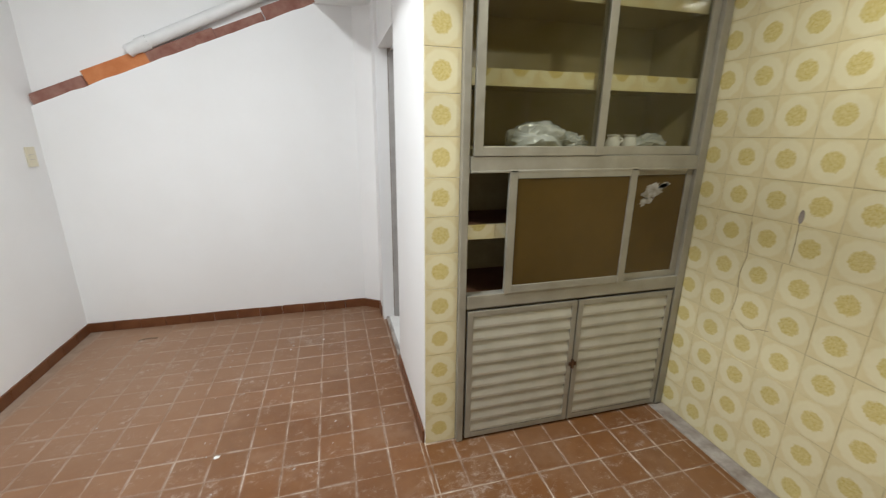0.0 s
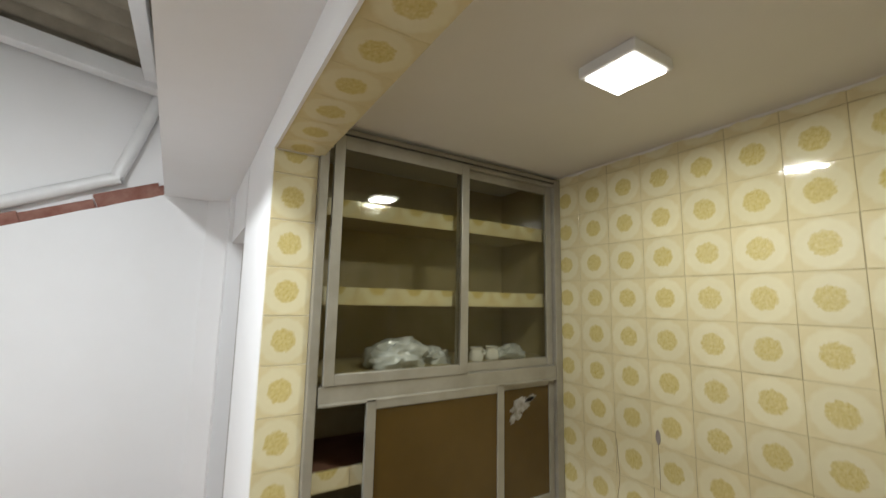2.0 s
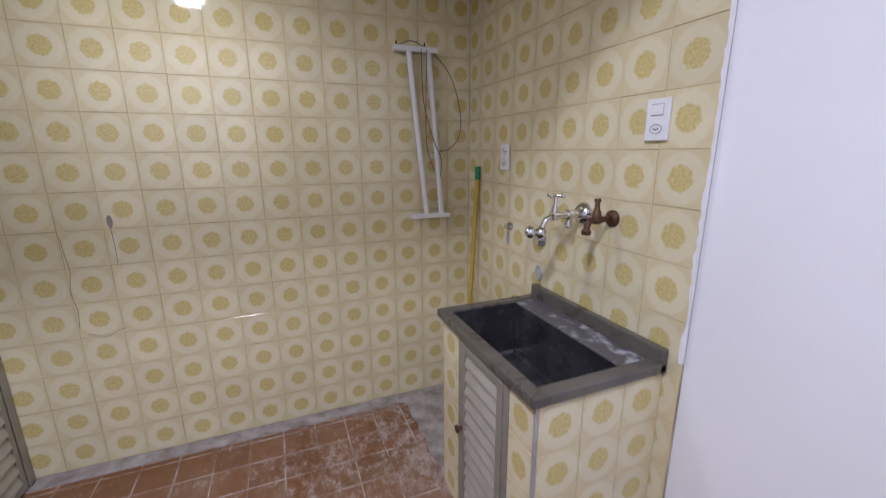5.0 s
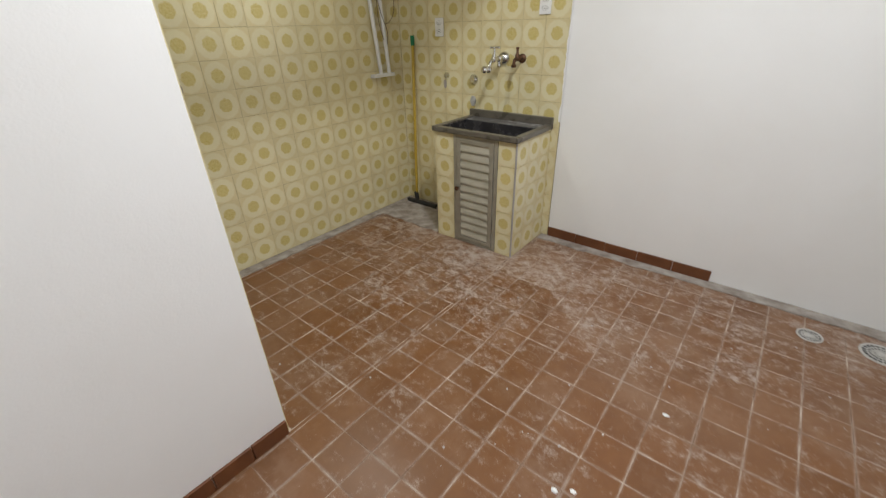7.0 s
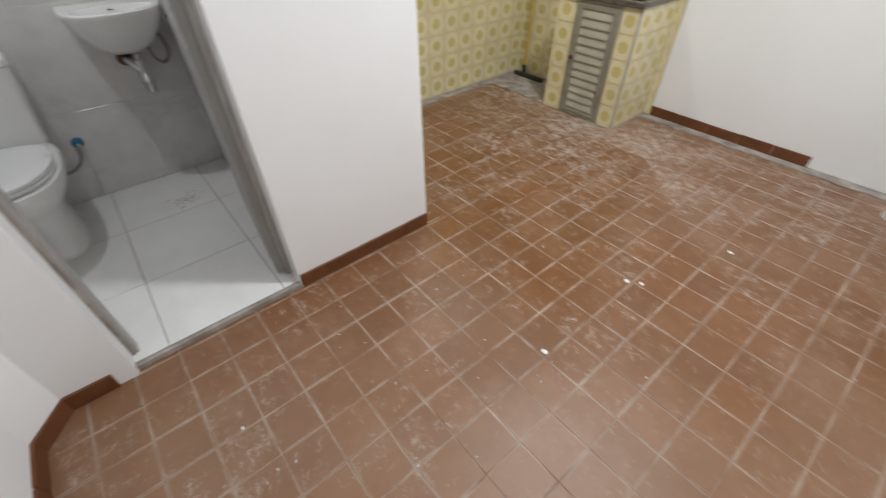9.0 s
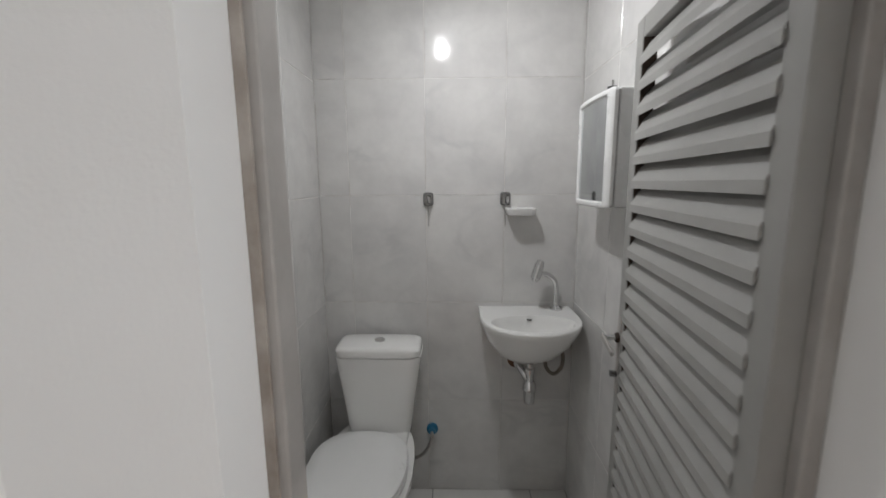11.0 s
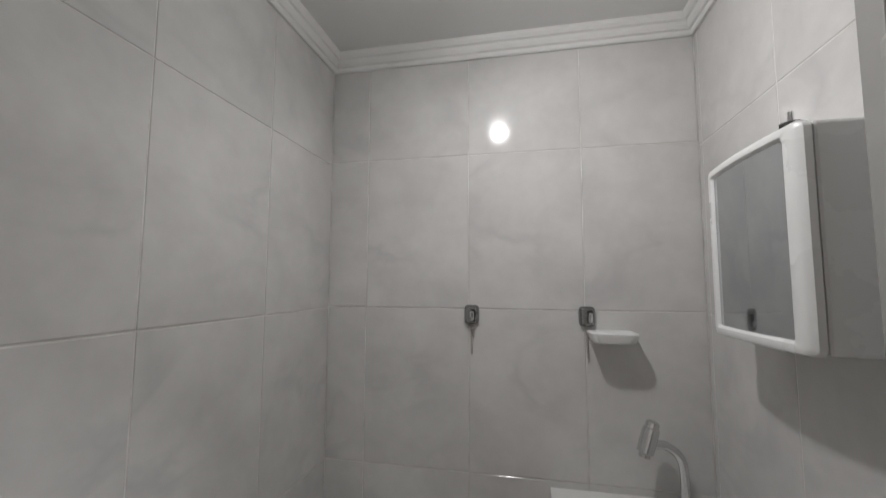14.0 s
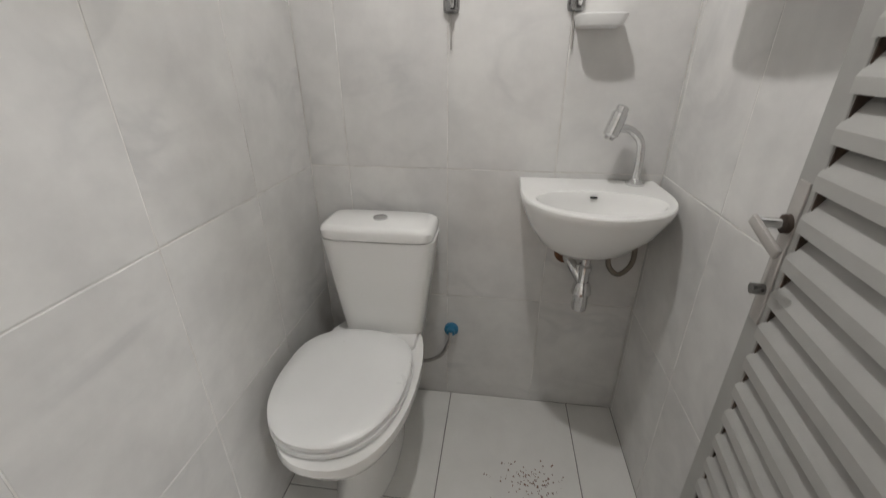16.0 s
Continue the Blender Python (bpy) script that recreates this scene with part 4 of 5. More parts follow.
def plate(name, label, m, w, h, holes, mat=None):
    """A wall plate in local x, y with its depth along z."""
    p = thing(name, label, "wall plate", at=m)
    part("cover", boxed(-w / 2, w / 2, -h / 2, h / 2, 0, 0.010, bevel=0.003), mat or M_PLASTIC, p)
    for kind, y in holes:
        if kind == "rocker":
            part("rocker_gap", boxed(-w * 0.27, w * 0.27, y - 0.016, y + 0.016, 0.009, 0.0104), M_JAMB, p)
            part("rocker", boxed(-w * 0.25, w * 0.25, y - 0.014, y + 0.014, 0.009, 0.0135, bevel=0.002), mat or M_PLASTIC, p)
        else:
            part("socket_well", turned([(0, 0.0096), (0.015, 0.0096), (0.016, 0.0108), (0.018, 0.0108), (0.018, 0.0098), (0, 0.0098)]), M_PLASTIC, p).location = (0, y, 0)
            part("socket_rim", turned([(0.0178, 0.004), (0.0178, 0.0110), (0.0192, 0.0110), (0.0192, 0.004), (0.0178, 0.004)], Matrix.Diagonal((1.0, 0.62, 1, 1))), M_BLACK, p).location = (0, y, 0)
            for dx in (-0.006, 0.0, 0.006):
                part("hole", turned([(0, 0), (0.0022, 0), (0.0022, 0.0112), (0, 0.0112)], pose(dx, y - (0.002 if dx == 0 else 0), 0), 8), M_BLACK, p)
    return p


on_south = Matrix.Rotation(radians(90), 4, "X") @ Matrix.Rotation(radians(180), 4, "Y")
plate("switch_and_socket", "white switch and socket plate on flowered tiles", Matrix.Translation((0.482, Y_S + 0.0006, 1.447)) @ on_south, 0.072, 0.110, (("rocker", 0.026), ("socket", -0.024)))
plate("wall_socket", "white double socket plate on flowered tiles", Matrix.Translation((1.274, Y_S + 0.0006, 1.340)) @ on_south, 0.072, 0.115, (("socket", 0.026), ("socket", -0.026)))
on_west = Matrix.Rotation(radians(90), 4, "Z") @ Matrix.Rotation(radians(90), 4, "X")
plate("light_switch", "yellowed cream switch plate on the white wall", Matrix.Translation((X_L + 0.004, 2.955, 1.217)) @ on_west, 0.078, 0.115, (("rocker", 0.0),), M_CREAM)
on_bath = Matrix.Rotation(radians(90), 4, "X")
plate("bath_switch", "white switch plate on marbled tiles", Matrix.Translation((0.772, BY1 - 0.0006, 1.500)) @ on_bath, 0.078, 0.122, (("rocker", 0.0),))


# ---- old tube-lamp bracket, wires, squeegee ----
def tube_bracket():
    u = thing("tube_lamp_bracket", "old white double tube lamp bracket on flowered tiles", "lamp bracket")
    for z, ya, yb in ((1.842, -0.428, -0.212), (1.040, -0.492, -0.286)):
        part("bar", boxed(X_T - 0.045, X_T, ya, yb, z - 0.014, z + 0.010, bevel=0.003), M_WHITEMETAL, u)
    for ya, yb in ((-0.285, -0.365), (-0.385, -0.448)):
        part("channel", tubed([(X_T - 0.030, ya, 1.830), (X_T - 0.030, yb, 1.048)], 0.014, 10, 1), M_WHITEMETAL, u, smooth=True)
    for y in (-0.225, -0.365):
        part("screw", tubed([(X_T - 0.03, y, 1.850), (X_T - 0.03, y, 1.872)], 0.004, 6, 1), M_RUST_SHADE, u)
    part("wire", tubed([(X_T - 0.03, -0.39, 1.85), (X_T - 0.02, -0.50, 1.74), (X_T - 0.012, -0.56, 1.58), (X_T - 0.010, -0.56, 1.45), (X_T - 0.012, -0.50, 1.38), (X_T - 0.012, -0.40, 1.36)], 0.0022, 6), M_WIRE, u)
    part("wire", tubed([(X_T - 0.05, -0.34, 1.84), (X_T - 0.05, -0.35, 1.60), (X_T - 0.05, -0.40, 1.42), (X_T - 0.05, -0.44, 1.33), (X_T - 0.05, -0.435, 1.24)], 0.0022, 6), M_WIRE, u)
    part("wire", tubed([(X_T - 0.05, -0.37, 1.84), (X_T - 0.055, -0.36, 1.62), (X_T - 0.055, -0.36, 1.40), (X_T - 0.05, -0.40, 1.27)], 0.0022, 6), M_WIRE, u)
    part("wire", tubed([(X_T - 0.03, -0.23, 1.852), (X_T - 0.03, -0.30, 1.876), (X_T - 0.03, -0.37, 1.852)], 0.0022, 6), M_WIRE, u)


tube_bracket()
sq = thing("squeegee", "floor squeegee with yellow pole leaning in the tiled corner", "squeegee")
part("pole", tubed([(1.490, -0.520, 0.05), (1.525, Y_S + 0.016, 1.240)], 0.0115, 12, 1), M_YELLOW, sq, "yellow pole", smooth=True)
part("cap", tubed([(1.5245, Y_S + 0.017, 1.225), (1.527, Y_S + 0.016, 1.290)], 0.0145, 12, 1), M_GREEN, sq, "green end cap", smooth=True)
part("head", boxed(1.28, 1.60, -0.540, -0.510, 0.016, 0.038, bevel=0.005), M_BLACK, sq)
part("rubber_blade", boxed(1.282, 1.598, -0.530, -0.518, -0.004, 0.020, bevel=0.002), M_BLACK, sq)
part("collar", tubed([(1.4895, -0.524, 0.045), (1.493, -0.517, 0.11)], 0.018, 12, 1), M_BLACK, sq, smooth=True)


# ---- lamps ----
def panel_lamp(x, y, z, s, label):
    l = thing("panel_lamp", label, "ceiling lamp")
    bm = boxed(x - s / 2 - 0.012, x + s / 2 + 0.012, y - s / 2 - 0.012, y + s / 2 + 0.012, z - 0.030, z, bevel=0.004)
    part("housing", bm, M_WHITEMETAL, l)
    part("diffuser", boxed(x - s / 2, x + s / 2, y - s / 2, y + s / 2, z - 0.036, z - 0.0295, bevel=0.003), M_PANEL, l, "glowing white diffuser")
    return l


panel_lamp(NOOK_LAMP[0], NOOK_LAMP[1], Z_N, 0.134, "square white surface lamp glowing on the nook ceiling")
rl = panel_lamp(ROOM_LAMP[0], ROOM_LAMP[1], ROOM_LAMP[2] + 0.042, 0.22, "square white lamp hanging under the roof")
part("stem", tubed([(ROOM_LAMP[0], ROOM_LAMP[1], ROOM_LAMP[2] + 0.04), (ROOM_LAMP[0], ROOM_LAMP[1], 3.01)], 0.008, 8, 1), M_WHITEMETAL, rl)


def cage_lamp():
    """Oblong bulkhead lamp: base, ribbed globe and a wire cage."""
    x, y = BATH_LAMP
    l = thing("bulkhead_lamp", "oblong glass bulkhead lamp with black wire cage", "ceiling lamp")

    def oval(rx, ry, dz, n=36):
        return [(x + rx * math.copysign(abs(math.cos(a)) ** 0.7, math.cos(a)), y + ry * math.copysign(abs(math.sin(a)) ** 0.7, math.sin(a)), BTOP - dz) for a in [i * math.tau / n for i in range(n)]]

    part("base", loft([oval(0.088, 0.055, 0.0), oval(0.088, 0.055, 0.012), oval(0.080, 0.048, 0.018)]), M_JAMB, l, smooth=True)
    d = part("globe", loft([oval((0.100 + 0.0006 * (k % 2)) * math.cos(t), (0.066 + 0.0006 * (k % 2)) * math.cos(t), 0.048 + 0.034 * math.sin(t)) for k, t in enumerate([i * math.pi / 32 for i in range(-10, 15)])]), M_GLOBE, l, "ribbed clear glass globe", smooth=True)
    d.visible_shadow = False
    bulb = part("bulb", ball(0.030, pose(x + 0.010, y - 0.026, BTOP - 0.050) @ Matrix.Diagonal((1.5, 1.0, 0.85, 1))), M_BULB, l, "glowing white bulb", smooth=True)
    bulb.visible_shadow = False
    part("lamp_holder", turned([(0, 0), (0.016, 0), (0.018, 0.022), (0.014, 0.034), (0, 0.034)], pose(x + 0.004, y + 0.046, BTOP - 0.050, 90)), M_PLASTIC, l, smooth=True)
    arc = [i * math.pi / 12 for i in range(13)]
    for off in (-0.05, 0.0, 0.05):
        w = part("cage_wire", tubed([(x + off, y + 0.080 * math.cos(t), BTOP - 0.014 - 0.078 * math.sin(t)) for t in arc], 0.0018, 6, 1), M_BLACK, l)
    part("cage_wire", tubed([(x + 0.116 * math.cos(t), y, BTOP - 0.014 - 0.080 * math.sin(t)) for t in arc], 0.0018, 6, 1), M_BLACK, l)
    ring = oval(0.108, 0.074, 0.052)
    part("cage_wire", tubed(ring + ring[:1], 0.0018, 6, 1), M_BLACK, l)


cage_lamp()

# ---- pipe and roof frame on the back wall ----
pipe = thing("drain_pipe", "white plastic pipe along the rising wall edge", "pipe")
part("pipe_run", tubed([(-1.12, Y_B - 0.002, 1.835), (-1.03, Y_B - 0.002, 1.885), (-0.28, Y_B - 0.002, 2.232), (-0.235, Y_B - 0.002, 2.275), (-0.10, Y_B - 0.002, 2.72), (-0.06, Y_B - 0.002, 2.86)], 0.036, 14, 4), M_PIPE, pipe, smooth=True)
part("collar", tubed([(-1.06, Y_B - 0.002, 1.871), (-1.00, Y_B - 0.002, 1.899)], 0.042, 14, 1), M_PIPE, pipe, smooth=True)
beam = thing("roof_frame", "white painted steel frame under the roof sheet", "roof frame", kind="structure")
part("beam", boxed(-1.75, 0.0, -0.05, 0.05, -0.05, 0.05, bevel=0.004, m=Matrix.Translation((0, 2.98, 2.815)) @ Matrix.Rotation(math.atan(0.147), 4, "Y")), M_WHITEMETAL, beam)
part("rafter", boxed(-0.150, -0.085, Y_S, 3.02, 2.82, 2.885, bevel=0.004), M_WHITEMETAL, beam)
part("rafter", boxed(-0.060, -0.004, Y_S, 3.02, 2.82, 2.885, bevel=0.004), M_WHITEMETAL, beam)


# ---- floor drains and cement strips ----
def floor_drain(x, y, r):
    d = thing("floor_drain", "round pale metal grate set in the tiled floor", "floor drain", "floor drains")
    part("rim", turned([(r * 0.86, -0.004), (r * 0.86, 0.004), (r, 0.004), (r, -0.004), (r * 0.86, -0.004)], pose(x, y, 0), 28), M_GRATE, d)
    part("well", turned([(0, -0.001), (r * 0.88, -0.001), (r * 0.88, 0.001), (0, 0.001)], pose(x, y, 0), 28), M_BLACK, d)
    bm = bmesh.new()
    for i in range(20):
        box(bm, r * 0.16, r * 0.9, -r * 0.024, r * 0.024, 0.0012, 0.0036, m=pose(x, y, 0, 0, 0, i * 18))
    lathe(bm, [(0, 0.001), (r * 0.20, 0.001), (r * 0.20, 0.0039), (0, 0.0039)], pose(x, y, 0))
    for q in (0.40, 0.63):
        hoop = [(x + r * q * math.cos(k * math.tau / 28), y + r * q * math.sin(k * math.tau / 28), 0.0026) for k in range(29)]
        tube(bm, hoop, r * 0.032, 6, 1)
    part("grate", bm, M_GRATE, d)


floor_drain(-1.163, -0.392, 0.052)
floor_drain(-1.416, -0.419, 0.078)


def strip(name, x0, x1, y0, y1, z, label):
    """A thin uneven cement patch lying on the floor bed."""
    bm = bmesh.new()
    wx, wy = min(0.016, 0.3 * (x1 - x0)), min(0.018, 0.4 * (y1 - y0))
    nx, ny = max(2, int((x1 - x0) / 0.03)), max(2, int((y1 - y0) / 0.03))
    g = [[bm.verts.new((x0 + (x1 - x0) * i / nx + wx * noise.noise((i * 0.6, j * 0.6, x0 * 7)), y0 + (y1 - y0) * j / ny + wy * noise.noise((i * 0.37, j * 0.6, 5 + y0 * 7)), z + 0.002 * noise.noise((i * 0.8, j * 0.8, 9)))) for j in range(ny + 1)] for i in range(nx + 1)]
    for i in range(nx):
        for j in range(ny):
            bm.faces.new((g[i][j], g[i + 1][j], g[i + 1][j + 1], g[i][j + 1]))
    got = bmesh.ops.extrude_face_region(bm, geom=bm.faces[:])
    for v in got["geom"]:
        if isinstance(v, bmesh.types.BMVert):
            v.co.z = -0.02
    structure(name, bm, M_CEMENT, label, "cement")


strip("cement_strip", -1.60, 0.36, Y_S - 0.02, -0.555, 0.0045, "rough grey cement strip along the wall")
strip("cement_strip", 1.585, X_T + 0.01, Y_S, Y_C, 0.0045, "rough grey cement strip along the tiled wall")
strip("cement_strip", 1.0, 1.585, Y_S, -0.20, 0.0045, "rough grey cement patch beside the sink unit")
strip("cement_strip", X_W - 0.012, X_W + 0.022, -0.40, 0.43, 0.0035, "rough grey cement edge at the opening")

# pipe stub in the corner
stub = thing("pipe_stub", "cut grey pipe stub in the floor corner", "pipe stub")
part("stub", tubed([(-1.57, -0.555, -0.01), (-1.57, -0.555, 0.05), (-1.555, -0.562, 0.075)], 0.022, 10), M_CEMENT, stub, smooth=True)
part("peg", tubed([(-1.575, -0.53, 0.05), (-1.575, -0.53, 0.12)], 0.008, 8, 1), M_WHITEMETAL, stub)

# corridor door
cd = thing("corridor_door", "grey painted metal door in a grey frame", "door", at=pose(-1.822, -0.43, 0.0006))
part("post", boxed(0.0, 0.05, -0.05, 0.05, 0, 2.05, bevel=0.003), M_JAMB, cd)
part("leaf", boxed(-0.72, -0.004, -0.02, 0.015, 0.004, 2.04, bevel=0.003), M_JAMB, cd)
part("lock", boxed(-0.06, -0.01, 0.016, 0.05, 0.16, 0.20, bevel=0.003), M_RUST_SHADE, cd)


# ---- bathroom things ----
def ellipse(cx, cy, rx, ry, z, n=40, power=2.0):
    out = []
    for i in range(n):
        a = i * math.tau / n
        c, s = math.cos(a), math.sin(a)
        out.append((cx + rx * math.copysign(abs(c) ** (2 / power), c), cy + ry * math.copysign(abs(s) ** (2 / power), s), z))
    return out


def toilet():
    t = thing("toilet", "white ceramic toilet with tank and closed lid", "toilet")
    cy, sy, dx = 2.894, 2.928, 0.035
    rings = []
    for z, x0, x1, w in ((BZ, 1.18, 1.60, 0.092), (BZ + 0.02, 1.175, 1.60, 0.094), (0.10, 1.21, 1.58, 0.076), (0.20, 1.20, 1.60, 0.080), (0.28, 1.13, 1.62, 0.118), (0.355, 1.045, 1.64, 0.164), (0.405, 1.015, 1.65, 0.180), (0.425, 1.018, 1.65, 0.178)):
        rings.append(ellipse((x0 + x1) / 2 + dx, sy - 0.02, (x1 - x0) / 2, w, z, 44, 2.35))
    part("bowl", loft(rings), M_CERAMIC, t, smooth=True)

    def seat_ring(z, grow):
        pts = []
        for i in range(48):
            a = i * math.tau / 48
            c, s = math.cos(a), math.sin(a)
            rx = 0.245 if c < 0 else 0.205
            pts.append((1.285 + dx + (rx + grow) * math.copysign(abs(c) ** (0.95 if c < 0 else 0.62), c), sy + (0.181 + grow) * math.copysign(abs(s) ** 0.9, s), z))
        return pts

    part("seat", loft([seat_ring(0.427, -0.008), seat_ring(0.431, 0), seat_ring(0.443, 0), seat_ring(0.446, -0.006)]), M_PLASTIC, t, smooth=True)
    part("lid", loft([seat_ring(0.448, -0.008), seat_ring(0.451, -0.002), seat_ring(0.462, -0.002), seat_ring(0.468, -0.010), seat_ring(0.471, -0.05)]), M_PLASTIC, t, smooth=True)
    rings = []
    for z, f in ((0.44, 0.0), (0.455, 0.06), (0.60, 0.48), (0.765, 1.0)):
        w, d = 0.128 + 0.048 * f, 0.078 + 0.008 * f
        rings.append(ellipse(1.585 + dx, cy - 0.008, d, w, z, 44, 6))
    part("tank", loft(rings), M_CERAMIC, t, smooth=True)
    rings = [ellipse(1.583 + dx, cy - 0.008, 0.088 + g, 0.174 + g, z, 44, 6) for z, g in ((0.766, -0.006), (0.769, -0.002), (0.794, 0.0), (0.805, -0.006), (0.810, -0.017))]
    part("tank_lid", loft(rings), M_CERAMIC, t, smooth=True)
    part("flush_button", turned([(0, 0), (0.022, 0), (0.022, 0.005), (0.018, 0.008), (0, 0.008)], pose(1.585 + dx, cy - 0.008, 0.809)), M_CHROME, t, "chrome flush button", smooth=True)
    part("deck", boxed(1.450 + dx, 1.670 + dx, cy - 0.128, cy + 0.118, 0.365, 0.441, bevel=0.014), M_CERAMIC, t, smooth=True)


toilet()
inlet = thing("water_inlet", "blue wall valve with braided steel hose by the toilet", "water hose")
part("valve", turned([(0, 0), (0.026, 0), (0.026, 0.012), (0.016, 0.02), (0.014, 0.032), (0, 0.034)], pose(BX, 2.678, 0.338, 0, -90)), M_BLUE, inlet, "blue plastic valve cover", smooth=True)
part("hose", tubed([(BX - 0.03, 2.678, 0.338), (BX - 0.05, 2.682, 0.310), (BX - 0.05, 2.715, 0.245), (BX - 0.05, 2.78, 0.215), (BX - 0.05, 2.84, 0.25), (BX - 0.05, 2.85, 0.44)], 0.0075, 10), M_HOSE, inlet, smooth=True)


def basin():
    b = thing("wash_basin", "small white ceramic wall basin", "basin")
    cy, half, zt = 2.274, 0.199, 0.922
    x_back, x_front = BX, 1.388

    def outline(k, z, shift=0.0, n=36):
        pts = []
        for i in range(n + 1):
            a = math.pi * i / n
            pts.append((x_back - shift - 0.13 * (1 if k > 0.9 else k) - (x_back - x_front - 0.13) * k * math.sin(a) ** 0.85, cy + half * k * math.cos(a), z))
        back = [(x_back, cy + half * k * 0.985 * (j / 4 - 1), z) for j in range(9)]
        return pts + back

    rings = [outline(0.30, 0.716), outline(0.44, 0.724), outline(0.66, 0.766), outline(0.86, 0.832), outline(0.972, 0.893), outline(1.0, 0.908), outline(1.0, 0.918), outline(0.985, zt)]

    def hole(k, z):
        """An oval ring of the recess, wider to the front."""
        turn = [math.pi * i / n for i in range(n + 1)] + [math.pi * (1 + (j + 1) / 10) for j in range(9)]
        return [(1.530 - (0.112 if math.sin(a) > 0 else 0.078) * k * math.sin(a), cy + 0.158 * k * math.cos(a), z) for a in turn]

    n = 36
    rings += [hole(1.03, zt), hole(1.0, zt - 0.004), hole(0.95, zt - 0.022), hole(0.84, zt - 0.055), hole(0.62, zt - 0.088), hole(0.25, zt - 0.105)]
    part("bowl", loft(rings), M_CERAMIC, b, smooth=True)
    part("drain_ring", turned([(0, 0), (0.018, 0), (0.018, 0.003), (0.010, 0.002), (0, 0.002)], pose(1.53, cy, zt - 0.1048)), M_CHROME, b, smooth=True)
    part("overflow_mark", boxed(1.598, 1.603, cy - 0.009, cy + 0.009, zt - 0.018, zt - 0.013), M_BLACK, b)
    tap = thing("basin_tap", "chrome curved basin tap with push valve", "tap")
    tx, ty = 1.692, 2.146
    part("base", turned([(0, 0), (0.026, 0), (0.026, 0.008), (0.016, 0.014), (0.012, 0.02), (0, 0.02)], pose(tx, ty, zt - 0.002)), M_CHROME, tap, smooth=True)
    part("neck", tubed([(tx, ty, zt), (tx, ty, zt + 0.08), (tx - 0.004, ty + 0.010, zt + 0.125), (tx - 0.018, ty + 0.045, zt + 0.155), (tx - 0.03, ty + 0.078, zt + 0.160)], 0.011, 14), M_CHROME, tap, smooth=True)
    part("push_valve", turned([(0, -0.04), (0.013, -0.04), (0.014, -0.032), (0.020, -0.028), (0.020, 0.03), (0.016, 0.034), (0.016, 0.046), (0.010, 0.050), (0, 0.050)], pose(tx - 0.035, ty + 0.090, zt + 0.170, 18, 6, 0)), M_CHROME, tap, smooth=True)
    trap = thing("bottle_trap", "chrome bottle trap under the wash basin", "drain trap")
    part("tailpiece", turned([(0, 0.60), (0.017, 0.60), (0.017, 0.66), (0.021, 0.662), (0.021, 0.680), (0.014, 0.684), (0.014, 0.706), (0, 0.706)], pose(1.64, 2.258, 0)), M_CHROME, trap, smooth=True)
    part("bottle", turned([(0, 0.525), (0.022, 0.525), (0.024, 0.535), (0.024, 0.575), (0.031, 0.585), (0.028, 0.61), (0.019, 0.625), (0, 0.625)], pose(1.64, 2.258, 0)), M_CHROME, trap, smooth=True)
    part("waste_arm", tubed([(1.645, 2.262, 0.622), (1.660, 2.285, 0.658), (1.690, 2.300, 0.674), (BX - 0.004, 2.302, 0.676)], 0.0165, 12), M_CHROME, trap, smooth=True)
    # dark brown puts the shadow under the basin into the rose's colour
    part("rose", turned([(0, 0), (0.038, 0), (0.036, 0.008), (0.020, 0.014), (0, 0.014)], pose(BX, 2.302, 0.676, 0, -90)), M_RUST_SHADE, trap, smooth=True)
    hose = thing("supply_hose", "grey flexible supply hose under the wash basin", "hose")
    part("hose", tubed([(1.66, 2.19, 0.735), (1.66, 2.185, 0.675), (1.67, 2.150, 0.640), (1.68, 2.115, 0.665), (1.68, 2.110, 0.72), (1.68, 2.13, 0.80)], 0.008, 10), M_BROWNHOSE, hose, smooth=True)


basin()


